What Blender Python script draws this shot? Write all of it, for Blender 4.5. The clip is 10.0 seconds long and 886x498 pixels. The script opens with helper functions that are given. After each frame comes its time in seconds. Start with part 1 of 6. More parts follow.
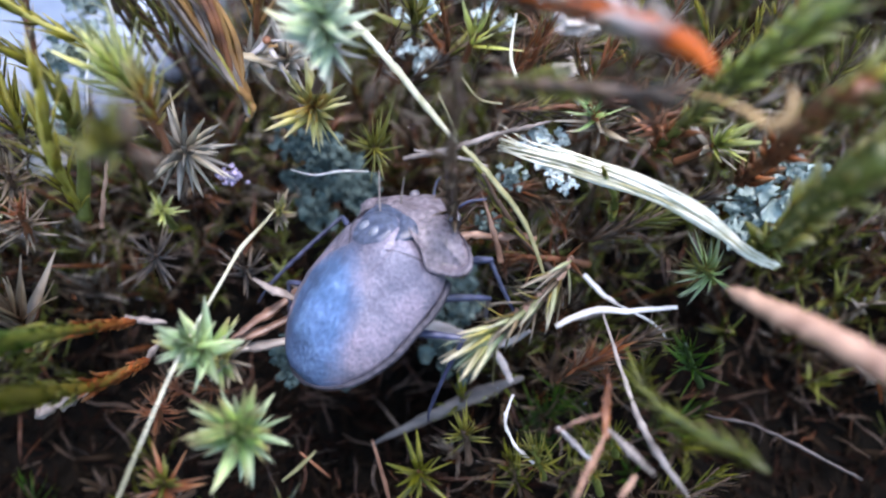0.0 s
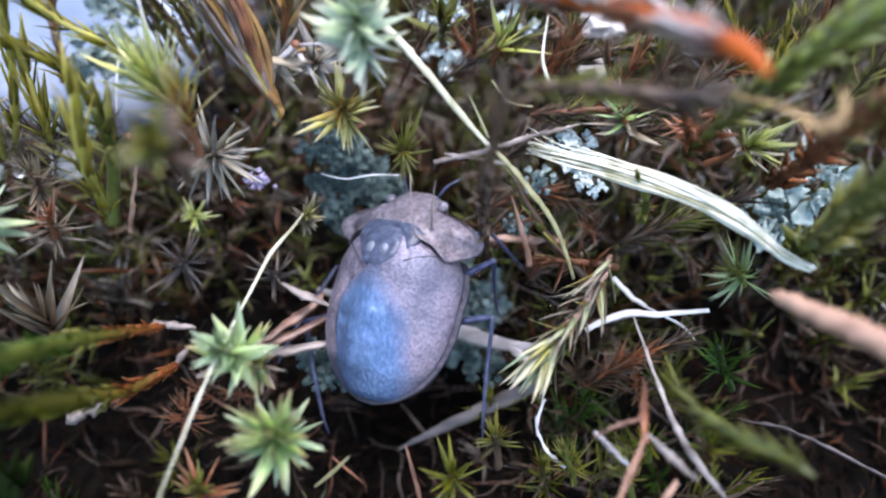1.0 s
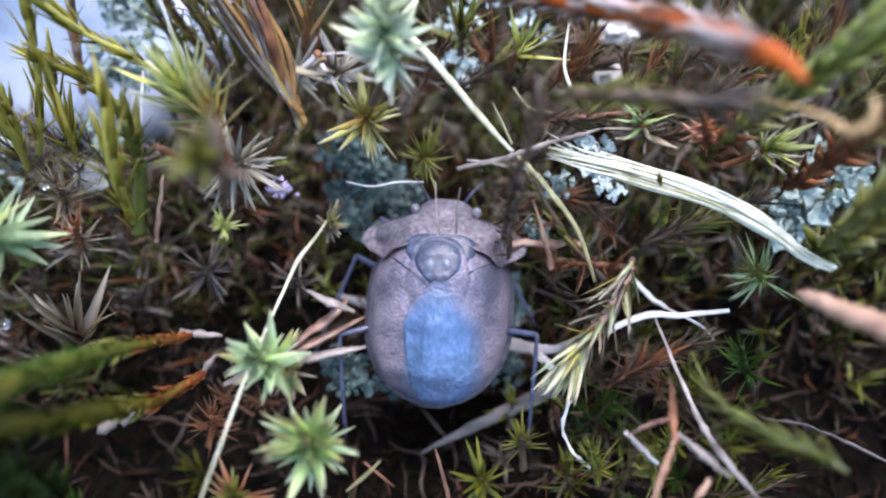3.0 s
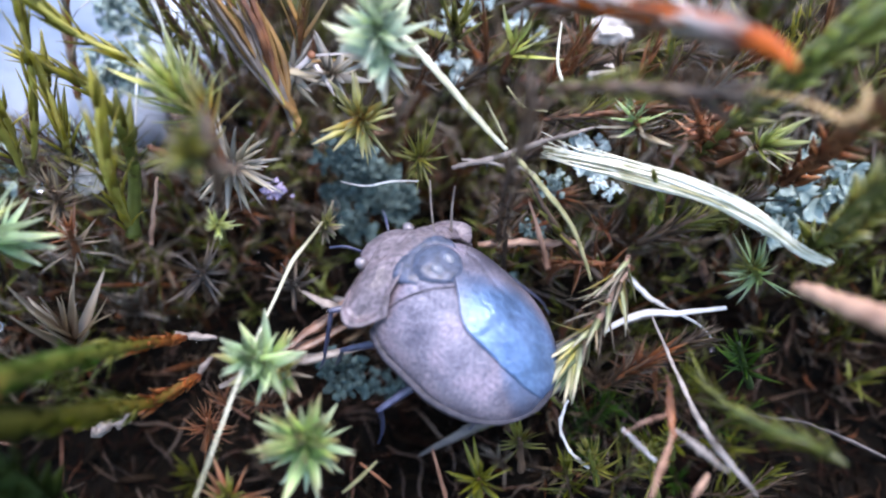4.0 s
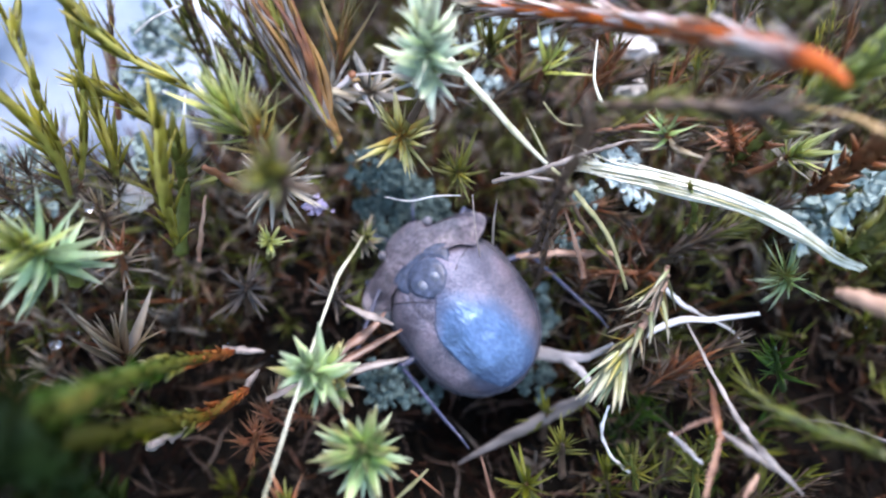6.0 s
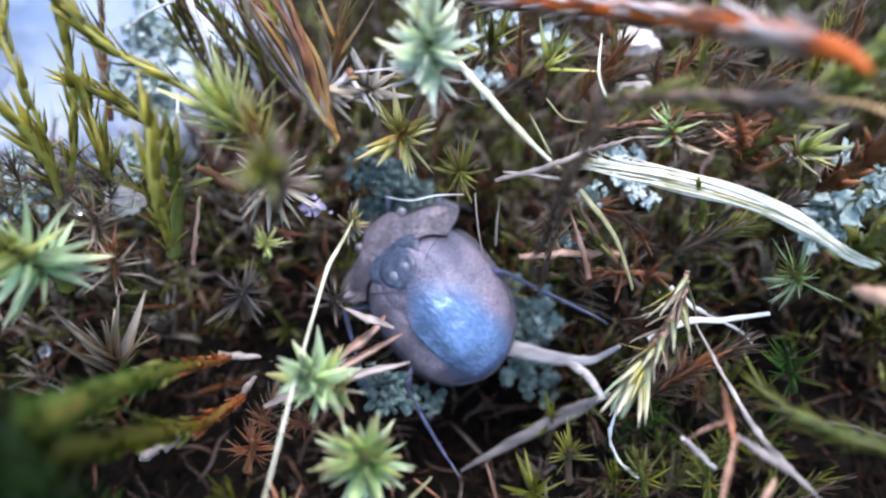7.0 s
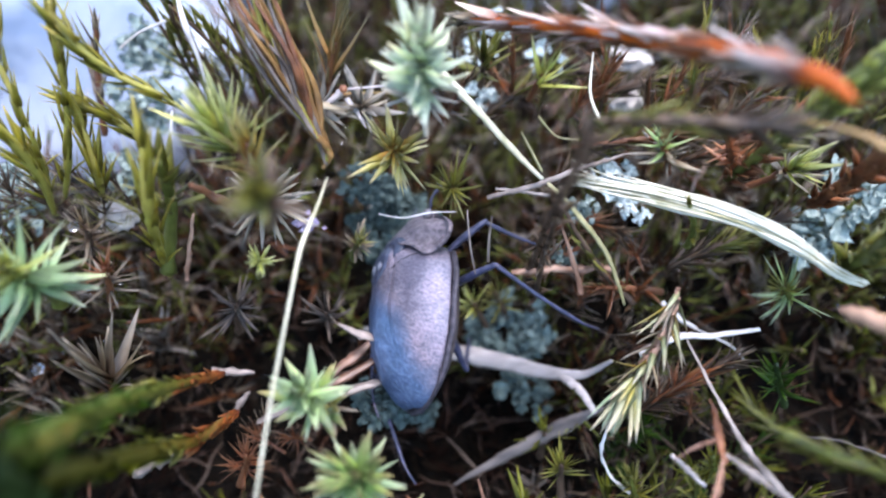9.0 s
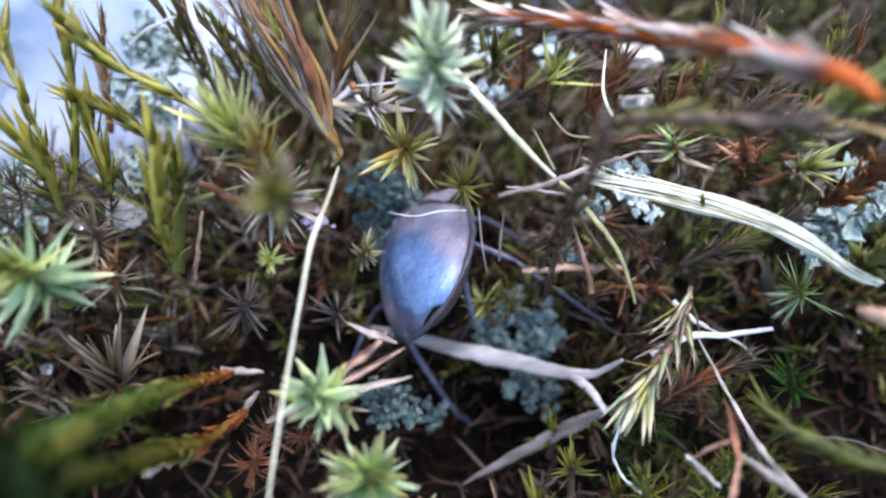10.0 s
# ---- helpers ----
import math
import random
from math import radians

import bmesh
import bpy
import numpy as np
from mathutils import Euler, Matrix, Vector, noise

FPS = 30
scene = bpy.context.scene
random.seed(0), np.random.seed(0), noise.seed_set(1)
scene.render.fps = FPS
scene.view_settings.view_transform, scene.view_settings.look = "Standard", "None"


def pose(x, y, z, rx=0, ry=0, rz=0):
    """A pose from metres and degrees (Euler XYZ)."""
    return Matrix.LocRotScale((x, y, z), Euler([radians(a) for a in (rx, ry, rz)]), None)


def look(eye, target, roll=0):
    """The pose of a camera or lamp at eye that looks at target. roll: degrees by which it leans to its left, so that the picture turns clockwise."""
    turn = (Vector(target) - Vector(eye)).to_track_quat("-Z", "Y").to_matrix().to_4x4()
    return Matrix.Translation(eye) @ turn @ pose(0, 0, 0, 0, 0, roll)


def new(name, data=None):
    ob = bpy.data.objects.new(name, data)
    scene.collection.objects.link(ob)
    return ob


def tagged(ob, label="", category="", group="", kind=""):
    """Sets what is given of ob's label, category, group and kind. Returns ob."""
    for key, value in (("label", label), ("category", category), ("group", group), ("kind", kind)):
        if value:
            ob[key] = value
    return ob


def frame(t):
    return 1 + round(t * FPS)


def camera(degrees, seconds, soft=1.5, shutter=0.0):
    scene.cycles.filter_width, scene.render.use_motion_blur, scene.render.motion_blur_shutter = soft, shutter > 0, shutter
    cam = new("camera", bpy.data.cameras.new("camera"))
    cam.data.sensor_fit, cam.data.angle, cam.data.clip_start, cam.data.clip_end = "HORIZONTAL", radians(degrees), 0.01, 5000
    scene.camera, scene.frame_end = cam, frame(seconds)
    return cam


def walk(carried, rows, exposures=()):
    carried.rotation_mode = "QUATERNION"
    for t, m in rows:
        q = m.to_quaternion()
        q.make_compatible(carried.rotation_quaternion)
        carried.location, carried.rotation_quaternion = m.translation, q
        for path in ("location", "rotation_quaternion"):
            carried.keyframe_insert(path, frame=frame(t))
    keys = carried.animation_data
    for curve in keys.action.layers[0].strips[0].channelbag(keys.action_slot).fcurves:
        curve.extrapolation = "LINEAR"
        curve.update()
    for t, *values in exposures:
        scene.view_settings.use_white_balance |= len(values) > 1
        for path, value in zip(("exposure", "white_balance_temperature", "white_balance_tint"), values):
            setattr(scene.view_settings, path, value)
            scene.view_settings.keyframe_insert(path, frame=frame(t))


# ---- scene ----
# All lengths below are written in millimetres and turned into metres by MM.
MM = 0.001
cam = camera(65.0, 10.0, soft=2.2, shutter=0.6)
cam.data.dof.use_dof = True
cam.data.dof.focus_distance = 0.0282
cam.data.dof.aperture_fstop = 30.0
# seconds, place, turn
PATH = [
    (0.0, 0.000, 0.000, 24.000, 35.000, -0.000, 0.000),
    (0.5, -0.222, 0.256, 24.502, 35.172, -0.132, 0.119),
    (1.0, -1.141, 0.133, 23.953, 35.148, 0.267, -0.070),
    (1.5, -1.198, 0.219, 23.667, 35.109, 0.355, -0.467),
    (2.0, -1.324, 0.292, 23.514, 35.062, 0.280, -0.744),
    (2.5, -1.731, 0.092, 23.918, 35.126, 0.272, -0.764),
    (3.0, -2.415, -0.013, 24.283, 35.464, 0.294, -1.116),
    (3.2, -2.220, 0.061, 24.312, 35.655, 0.499, -1.168),
    (4.3, -2.317, -0.741, 23.730, 36.532, 0.463, -1.630),
    (4.5, -2.536, -1.045, 23.650, 36.590, 0.235, -1.678),
    (5.0, -3.846, -1.574, 23.765, 37.245, 0.390, -1.972),
    (5.5, -4.359, -1.195, 24.537, 37.505, 0.723, -2.248),
    (5.7, -4.231, -0.916, 24.701, 37.173, 0.638, -2.390),
    (6.8, -4.333, -0.533, 24.017, 37.736, 0.982, -3.059),
    (7.0, -4.493, -0.364, 23.893, 37.702, 0.700, -3.190),
    (7.5, -4.870, 0.207, 24.421, 37.524, 0.556, -3.329),
    (8.0, -5.238, 0.240, 25.455, 37.906, 0.469, -3.373),
    (8.5, -5.012, -0.085, 25.029, 37.731, 0.396, -3.237),
    (9.0, -4.270, 0.008, 24.390, 37.841, 0.518, -3.309),
    (9.5, -4.496, -0.192, 23.567, 37.877, 0.459, -3.375),
    (10.0, -4.787, 0.232, 24.259, 37.580, 0.351, -3.374),
]
# the bug: seconds, place, turn
BUG = [
    (0.0, -2.72, 14.40, 0.33, 17.6, -21.0, -50.0),
    (0.3, -2.72, 14.30, 0.28, 17.6, -22.0, -48.0),
    (0.5, -2.96, 13.82, 0.09, 16.4, -21.0, -34.0),
    (1.0, -3.16, 15.30, -1.38, 24.2, -20.0, -27.0),
    (1.5, -3.14, 15.21, -1.36, 27.1, -20.0, -28.0),
    (2.0, -2.87, 15.57, -2.05, 28.0, 0.2, -13.0),
    (2.5, -2.81, 15.47, -1.88, 28.7, 0.9, -11.4),
    (3.0, -2.39, 15.74, -2.19, 28.0, -1.2, -7.2),
    (3.2, -1.49, 15.04, -0.81, 5.7, 21.0, 15.9),
    (4.3, -1.68, 13.14, 0.55, 16.2, 5.0, 56.0),
    (4.5, -1.95, 14.10, 0.22, 22.9, 7.0, 63.0),
    (4.8, -2.05, 14.20, 0.05, 23.5, 4.0, 58.0),
    (5.0, -3.07, 14.40, -0.97, 27.1, -14.1, 31.1),
    (5.5, -2.45, 14.40, -0.85, 27.8, -4.7, 33.6),
    (5.7, -2.67, 15.34, -1.77, 26.2, -18.8, 27.9),
    (6.8, -3.82, 18.53, -4.82, 15.7, -31.0, 24.7),
    (7.0, -4.12, 18.06, -3.77, 22.2, -32.0, 22.6),
    (7.5, -3.65, 17.68, -2.70, 24.6, -32.1, 21.2),
    (8.0, -3.57, 17.71, -2.75, 24.5, -29.7, 22.7),
    (8.5, -3.53, 17.33, -2.73, 37.1, -46.8, -12.3),
    (9.0, -4.30, 16.60, -1.60, 34.0, -60.0, -38.0),
    (9.5, -4.72, 17.22, -2.23, 32.8, -71.0, -39.7),
    (10.0, -4.25, 19.75, -2.63, -37.4, -47.6, 28.8),
]


def mm_pose(x, y, z, rx=0, ry=0, rz=0):
    return pose(x * MM, y * MM, z * MM, rx, ry, rz)


walk(cam, [(t, mm_pose(*row)) for t, *row in PATH], exposures=[(0.0, 0.93), (4.3, 1.0), (5.5, 1.1), (7.0, 1.06), (8.0, 1.06), (10.0, 1.02)])

# ---- light: an overcast, bluish sky with a broad bright part behind the viewer ----
world = bpy.data.worlds.new("sky")
scene.world = world
world.use_nodes = True
wt = world.node_tree
sky = wt.nodes.new("ShaderNodeTexSky")
sky.sky_type, sky.sun_disc = "NISHITA", False
sky.sun_elevation, sky.sun_rotation = radians(78), radians(45)
sky.air_density, sky.dust_density, sky.ozone_density = 1.0, 2.0, 1.5
wt.links.new(sky.outputs[0], wt.nodes["Background"].inputs[0])
wt.nodes["Background"].inputs[1].default_value = 0.34
sun_data = bpy.data.lights.new("sun", "SUN")
sun_data.energy, sun_data.angle, sun_data.color = 2.35, radians(28), (1.0, 0.92, 1.02)
sun = new("sun", sun_data)
sun.matrix_world = look((0, 0, 0), (-0.12, -0.12, -0.98))


# ---- materials ----
def mat(name):
    m = bpy.data.materials.new(name)
    m.use_nodes = True
    nt = m.node_tree
    return m, nt, nt.nodes["Principled BSDF"], nt.nodes["Material Output"]


def ramp(nt, stops):
    r = nt.nodes.new("ShaderNodeValToRGB")
    els = r.color_ramp.elements
    while len(els) < len(stops):
        els.new(0.5)
    for e, (p, c) in zip(els, stops):
        e.position, e.color = p, (*c, 1)
    return r


def noise_node(nt, scale, detail=4.0, coord="Object"):
    tc = nt.nodes.new("ShaderNodeTexCoord")
    n = nt.nodes.new("ShaderNodeTexNoise")
    n.inputs["Scale"].default_value, n.inputs["Detail"].default_value = scale, detail
    nt.links.new(tc.outputs[coord], n.inputs["Vector"])
    return n


def mixed(nt, a, b, f, mode="MIX"):
    m = nt.nodes.new("ShaderNodeMix")
    m.data_type, m.blend_type = "RGBA", mode
    for sock, v in ((m.inputs[6], a), (m.inputs[7], b), (m.inputs[0], f)):
        if isinstance(v, bpy.types.NodeSocket):
            nt.links.new(v, sock)
        else:
            sock.default_value = v if isinstance(v, float) else (*v, 1)
    return m.outputs[2]


def bumped(nt, bsdf, height, strength, dist):
    b = nt.nodes.new("ShaderNodeBump")
    b.inputs["Strength"].default_value, b.inputs["Distance"].default_value = strength, dist * MM
    nt.links.new(height, b.inputs["Height"])
    nt.links.new(b.outputs[0], bsdf.inputs["Normal"])


def leafy(name, base_c, mid_c, tip_c, rough=0.26, through_light=0.3, grain=1600, spec=0.5):
    """A leaf along its own Y: colour runs from its foot to its tip, varies from leaf to leaf and has fine lengthwise grain."""
    m, nt, p, out = mat(name)
    tc = nt.nodes.new("ShaderNodeTexCoord")
    sep = nt.nodes.new("ShaderNodeSeparateXYZ")
    nt.links.new(tc.outputs["Generated"], sep.inputs[0])
    r = ramp(nt, [(0.0, base_c), (0.45, mid_c), (0.93, tip_c)])
    nt.links.new(sep.outputs["Y"], r.inputs[0])
    info = nt.nodes.new("ShaderNodeObjectInfo")
    var = ramp(nt, [(0.0, (0.55, 0.55, 0.5)), (0.6, (1, 1, 1)), (1.0, (1.35, 1.25, 1.0))])
    nt.links.new(info.outputs["Random"], var.inputs[0])
    c = mixed(nt, r.outputs[0], var.outputs[0], 1.0, "MULTIPLY")
    n = noise_node(nt, grain)
    g = ramp(nt, [(0.3, (0.6, 0.55, 0.5)), (0.7, (1.1, 1.1, 1.1))])
    nt.links.new(n.outputs[0], g.inputs[0])
    c = mixed(nt, c, g.outputs[0], 0.7, "MULTIPLY")
    nt.links.new(c, p.inputs["Base Color"])
    p.inputs["Roughness"].default_value = rough
    p.inputs["Specular IOR Level"].default_value = spec
    bumped(nt, p, n.outputs[0], 0.4, 0.03)
    tr = nt.nodes.new("ShaderNodeBsdfTranslucent")
    nt.links.new(c, tr.inputs[0])
    mx = nt.nodes.new("ShaderNodeMixShader")
    mx.inputs[0].default_value = through_light
    nt.links.new(p.outputs[0], mx.inputs[1])
    nt.links.new(tr.outputs[0], mx.inputs[2])
    nt.links.new(mx.outputs[0], out.inputs[0])
    return m


def many(name, colours, rough=0.5, through_light=0.15, grain=900, spec=0.4):
    """For what is joined into one mesh: the colour changes from piece to piece."""
    m, nt, p, out = mat(name)
    geo = nt.nodes.new("ShaderNodeNewGeometry")
    k = len(colours)
    r = ramp(nt, [(i / k, c) for i, c in enumerate(colours)])
    r.color_ramp.interpolation = "LINEAR"
    nt.links.new(geo.outputs["Random Per Island"], r.inputs[0])
    n = noise_node(nt, grain)
    g = ramp(nt, [(0.3, (0.5, 0.48, 0.45)), (0.7, (1.15, 1.15, 1.15))])
    nt.links.new(n.outputs[0], g.inputs[0])
    c = mixed(nt, r.outputs[0], g.outputs[0], 0.8, "MULTIPLY")
    nt.links.new(c, p.inputs["Base Color"])
    p.inputs["Roughness"].default_value = rough
    p.inputs["Specular IOR Level"].default_value = spec
    bumped(nt, p, n.outputs[0], 0.5, 0.06)
    tr = nt.nodes.new("ShaderNodeBsdfTranslucent")
    nt.links.new(c, tr.inputs[0])
    mx = nt.nodes.new("ShaderNodeMixShader")
    mx.inputs[0].default_value = through_light
    nt.links.new(p.outputs[0], mx.inputs[1])
    nt.links.new(tr.outputs[0], mx.inputs[2])
    nt.links.new(mx.outputs[0], out.inputs[0])
    return m


def plain(name, c1, c2, rough=0.5, scale=900, bump=0.08, spec=0.5, stretch=None, strength=0.5):
    """Two colours mixed by noise at two sizes, with relief. stretch: grain drawn out along the object's own axes."""
    m, nt, p, out = mat(name)
    n = noise_node(nt, scale, 5)
    if stretch:
        mp = nt.nodes.new("ShaderNodeMapping")
        mp.inputs["Scale"].default_value = stretch
        nt.links.new(n.inputs["Vector"].links[0].from_socket, mp.inputs[0])
        nt.links.new(mp.outputs[0], n.inputs["Vector"])
    n2 = noise_node(nt, scale * 0.22, 3)
    r = ramp(nt, [(0.32, c1), (0.68, c2)])
    nt.links.new(n.outputs[0], r.inputs[0])
    g = ramp(nt, [(0.3, (0.65, 0.65, 0.65)), (0.7, (1.1, 1.1, 1.1))])
    nt.links.new(n2.outputs[0], g.inputs[0])
    nt.links.new(mixed(nt, r.outputs[0], g.outputs[0], 0.8, "MULTIPLY"), p.inputs["Base Color"])
    p.inputs["Roughness"].default_value = rough
    p.inputs["Specular IOR Level"].default_value = spec
    bumped(nt, p, n.outputs[0], strength, bump)
    return m


def banded(name, stops, axis="X", rough=0.5, scale=1300, spec=0.5):
    """Colour runs along the thing's length (its bounding box), broken by noise."""
    m, nt, p, out = mat(name)
    tc = nt.nodes.new("ShaderNodeTexCoord")
    sep = nt.nodes.new("ShaderNodeSeparateXYZ")
    nt.links.new(tc.outputs["Generated"], sep.inputs[0])
    n = noise_node(nt, scale)
    add = nt.nodes.new("ShaderNodeMath")
    add.operation = "MULTIPLY_ADD"
    nt.links.new(n.outputs[0], add.inputs[0])
    add.inputs[1].default_value = 0.22
    nt.links.new(sep.outputs[axis], add.inputs[2])
    sub = nt.nodes.new("ShaderNodeMath")
    sub.operation = "SUBTRACT"
    nt.links.new(add.outputs[0], sub.inputs[0])
    sub.inputs[1].default_value = 0.11
    r = ramp(nt, stops)
    nt.links.new(sub.outputs[0], r.inputs[0])
    g = ramp(nt, [(0.3, (0.6, 0.55, 0.5)), (0.7, (1.1, 1.1, 1.1))])
    nt.links.new(n.outputs[0], g.inputs[0])
    nt.links.new(mixed(nt, r.outputs[0], g.outputs[0], 0.7, "MULTIPLY"), p.inputs["Base Color"])
    p.inputs["Roughness"].default_value = rough
    p.inputs["Specular IOR Level"].default_value = spec
    bumped(nt, p, n.outputs[0], 0.5, 0.08)
    return m


# Soil far darker than peat: shade between the moss plants is in its colour.
M_SOIL = plain("shaded_soil", (0.002, 0.0018, 0.0015), (0.007, 0.0055, 0.004), 0.95, 500, 0.5, 0.08)
M_ROCK = plain("pale_rock", (0.22, 0.285, 0.4), (0.41, 0.455, 0.54), 0.8, 260, 0.9)
M_CARPET = many("moss_green", [(0.02, 0.024, 0.006), (0.055, 0.065, 0.01), (0.13, 0.15, 0.022), (0.035, 0.028, 0.01), (0.21, 0.23, 0.055)], 0.22, 0.3, 900, 0.55)
M_DEAD = many("moss_dead", [(0.012, 0.008, 0.006), (0.042, 0.026, 0.016), (0.2, 0.15, 0.1), (0.02, 0.013, 0.009), (0.12, 0.045, 0.018)], 0.26, 0.15, 900, 0.5)
# Floor litter: the hollows' shade is painted into these near-black colours.
M_SHADED = many("litter_shaded", [(0.003, 0.0027, 0.0023), (0.006, 0.0045, 0.003), (0.02, 0.013, 0.008), (0.004, 0.0035, 0.003), (0.012, 0.005, 0.003)], 0.8, 0.05, 900, 0.06)
M_STEMS = many("fine_dead_stems", [(0.02, 0.012, 0.008), (0.09, 0.05, 0.03), (0.16, 0.12, 0.09), (0.05, 0.024, 0.013), (0.12, 0.045, 0.02)], 0.3, 0.1, 900, 0.5)
M_GREY = many("moss_bleached", [(0.2, 0.17, 0.13), (0.36, 0.33, 0.29), (0.1, 0.08, 0.06), (0.26, 0.22, 0.18)], 0.32, 0.2)
M_LITTER = many("straw_bits", [(0.1, 0.065, 0.045), (0.42, 0.36, 0.27), (0.2, 0.08, 0.04), (0.3, 0.26, 0.23), (0.07, 0.05, 0.045)], 0.38, 0.1)

L_PALE = leafy("leaf_pale_green", (0.28, 0.44, 0.13), (0.44, 0.63, 0.33), (0.6, 0.7, 0.5), 0.28, 0.4)
L_MINT = leafy("leaf_mint", (0.5, 0.62, 0.3), (0.7, 0.84, 0.62), (0.82, 0.9, 0.78), 0.32, 0.42)
L_GREEN = leafy("leaf_green", (0.24, 0.36, 0.07), (0.3, 0.48, 0.16), (0.4, 0.38, 0.2), 0.28, 0.4)
L_BRIGHT = leafy("leaf_bright_green", (0.38, 0.4, 0.07), (0.54, 0.63, 0.2), (0.7, 0.74, 0.44), 0.32, 0.48)
L_YELLOW = leafy("leaf_yellow_green", (0.25, 0.18, 0.04), (0.42, 0.42, 0.13), (0.5, 0.48, 0.3), 0.32, 0.3)
L_ORANGE = leafy("leaf_orange_foot", (0.36, 0.12, 0.02), (0.36, 0.31, 0.08), (0.47, 0.46, 0.25), 0.32, 0.35)
L_GREYED = leafy("leaf_bleached", (0.12, 0.09, 0.06), (0.3, 0.28, 0.24), (0.46, 0.45, 0.42), 0.3, 0.2)
L_BEIGE = leafy("leaf_beige", (0.07, 0.035, 0.02), (0.2, 0.16, 0.11), (0.36, 0.32, 0.26), 0.34, 0.2)
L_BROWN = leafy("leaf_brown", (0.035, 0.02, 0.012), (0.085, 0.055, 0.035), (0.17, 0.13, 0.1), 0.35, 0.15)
L_OLIVE = leafy("leaf_olive", (0.07, 0.06, 0.015), (0.17, 0.18, 0.03), (0.28, 0.28, 0.09), 0.32, 0.3)
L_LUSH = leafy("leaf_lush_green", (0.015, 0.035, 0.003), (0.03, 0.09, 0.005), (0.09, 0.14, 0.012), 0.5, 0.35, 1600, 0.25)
L_FOOT = leafy("leaf_red_foot", (0.22, 0.05, 0.015), (0.34, 0.1, 0.025), (0.42, 0.2, 0.07), 0.4, 0.35)
# Olive leaf with the shade close to the lens painted into its colour.
L_SHADED = leafy("leaf_shaded_olive", (0.005, 0.008, 0.0015), (0.011, 0.02, 0.002), (0.02, 0.03, 0.004), 0.6, 0.2, 1600, 0.1)
L_STRAP = leafy("leaf_strap_olive", (0.24, 0.2, 0.035), (0.44, 0.42, 0.07), (0.6, 0.54, 0.18), 0.34, 0.5)
L_OLIVEGREEN = leafy("leaf_moist_olive", (0.045, 0.05, 0.004), (0.11, 0.125, 0.007), (0.2, 0.215, 0.025), 0.35, 0.4)
L_RUST = leafy("leaf_rust", (0.12, 0.036, 0.013), (0.21, 0.075, 0.03), (0.3, 0.17, 0.1), 0.32, 0.2)
L_NEEDLE = leafy("needle_cream", (0.34, 0.36, 0.15), (0.54, 0.58, 0.34), (0.72, 0.66, 0.5), 0.32, 0.3)
L_PINK = leafy("scale_pinkish", (0.16, 0.05, 0.03), (0.54, 0.4, 0.37), (0.84, 0.77, 0.75), 0.28, 0.15, 2600)
# Dead leaf darkened by colour for the shade of the hollow.
L_DEAD_SHADED = leafy("leaf_dead_shaded", (0.012, 0.009, 0.007), (0.04, 0.03, 0.024), (0.16, 0.13, 0.11), 0.35, 0.1)
L_GOLD = leafy("leaf_gold", (0.3, 0.15, 0.04), (0.27, 0.19, 0.08), (0.2, 0.19, 0.1), 0.4, 0.25)

S_RED = plain("stem_red_brown", (0.07, 0.025, 0.012), (0.26, 0.1, 0.04), 0.45, 900, 0.14)
S_BROWN = plain("stem_brown", (0.05, 0.03, 0.02), (0.13, 0.08, 0.05), 0.5)
S_GREEN = plain("stem_green", (0.05, 0.06, 0.012), (0.15, 0.17, 0.035), 0.4)
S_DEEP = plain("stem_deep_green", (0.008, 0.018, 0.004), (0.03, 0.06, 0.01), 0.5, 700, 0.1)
S_STRAP = plain("stem_strap_olive", (0.2, 0.17, 0.035), (0.44, 0.41, 0.08), 0.35, 700, 0.1)
S_BAND = banded("stem_green_to_red", [(0.0, (0.01, 0.03, 0.004)), (0.5, (0.025, 0.07, 0.008)), (0.7, (0.1, 0.1, 0.015)), (0.84, (0.22, 0.08, 0.016)), (1.0, (0.18, 0.04, 0.015))], "X", 0.4)
STRAW = plain("straw_pale", (0.5, 0.49, 0.34), (0.86, 0.84, 0.72), 0.36, 1500, 0.05)
STRAW_OLD = plain("straw_greenish", (0.2, 0.19, 0.08), (0.4, 0.37, 0.2), 0.4, 1500, 0.05)
STRAW_MID = plain("straw_streaked", (0.3, 0.29, 0.16), (0.74, 0.72, 0.58), 0.4, 900, 0.08, 0.5, (1, 0.3, 0.3), 0.7)
WHITE_TWIG = plain("twig_white", (0.4, 0.37, 0.34), (0.78, 0.76, 0.74), 0.42, 900, 0.12, 0.5, None, 0.8)
GREY_TWIG = plain("twig_grey", (0.08, 0.06, 0.05), (0.3, 0.25, 0.22), 0.5, 1100, 0.15, 0.5, None, 0.8)
PINK_TWIG = plain("twig_pinkish", (0.1, 0.04, 0.022), (0.46, 0.28, 0.19), 0.42, 800, 0.2, 0.5, (1, 1, 0.35), 0.8)
GOLDEN = plain("leaf_golden_dry", (0.13, 0.065, 0.02), (0.36, 0.2, 0.065), 0.38, 700, 0.12)
ORANGE = plain("stem_orange", (0.17, 0.028, 0.004), (0.5, 0.105, 0.006), 0.45, 900, 0.1, 0.2)
DEADLEAF = plain("dead_leaf", (0.085, 0.068, 0.058), (0.33, 0.285, 0.255), 0.38, 900, 0.12, 0.5, (0.4, 1, 1), 0.8)
BLEACHED = plain("bleached_leaf", (0.12, 0.105, 0.1), (0.46, 0.425, 0.42), 0.36, 800, 0.12, 0.5, (0.3, 1.5, 1), 0.9)
RUSTLEAF = plain("rust_leaf", (0.07, 0.03, 0.016), (0.28, 0.15, 0.1), 0.4, 900, 0.14, 0.5, None, 0.8)
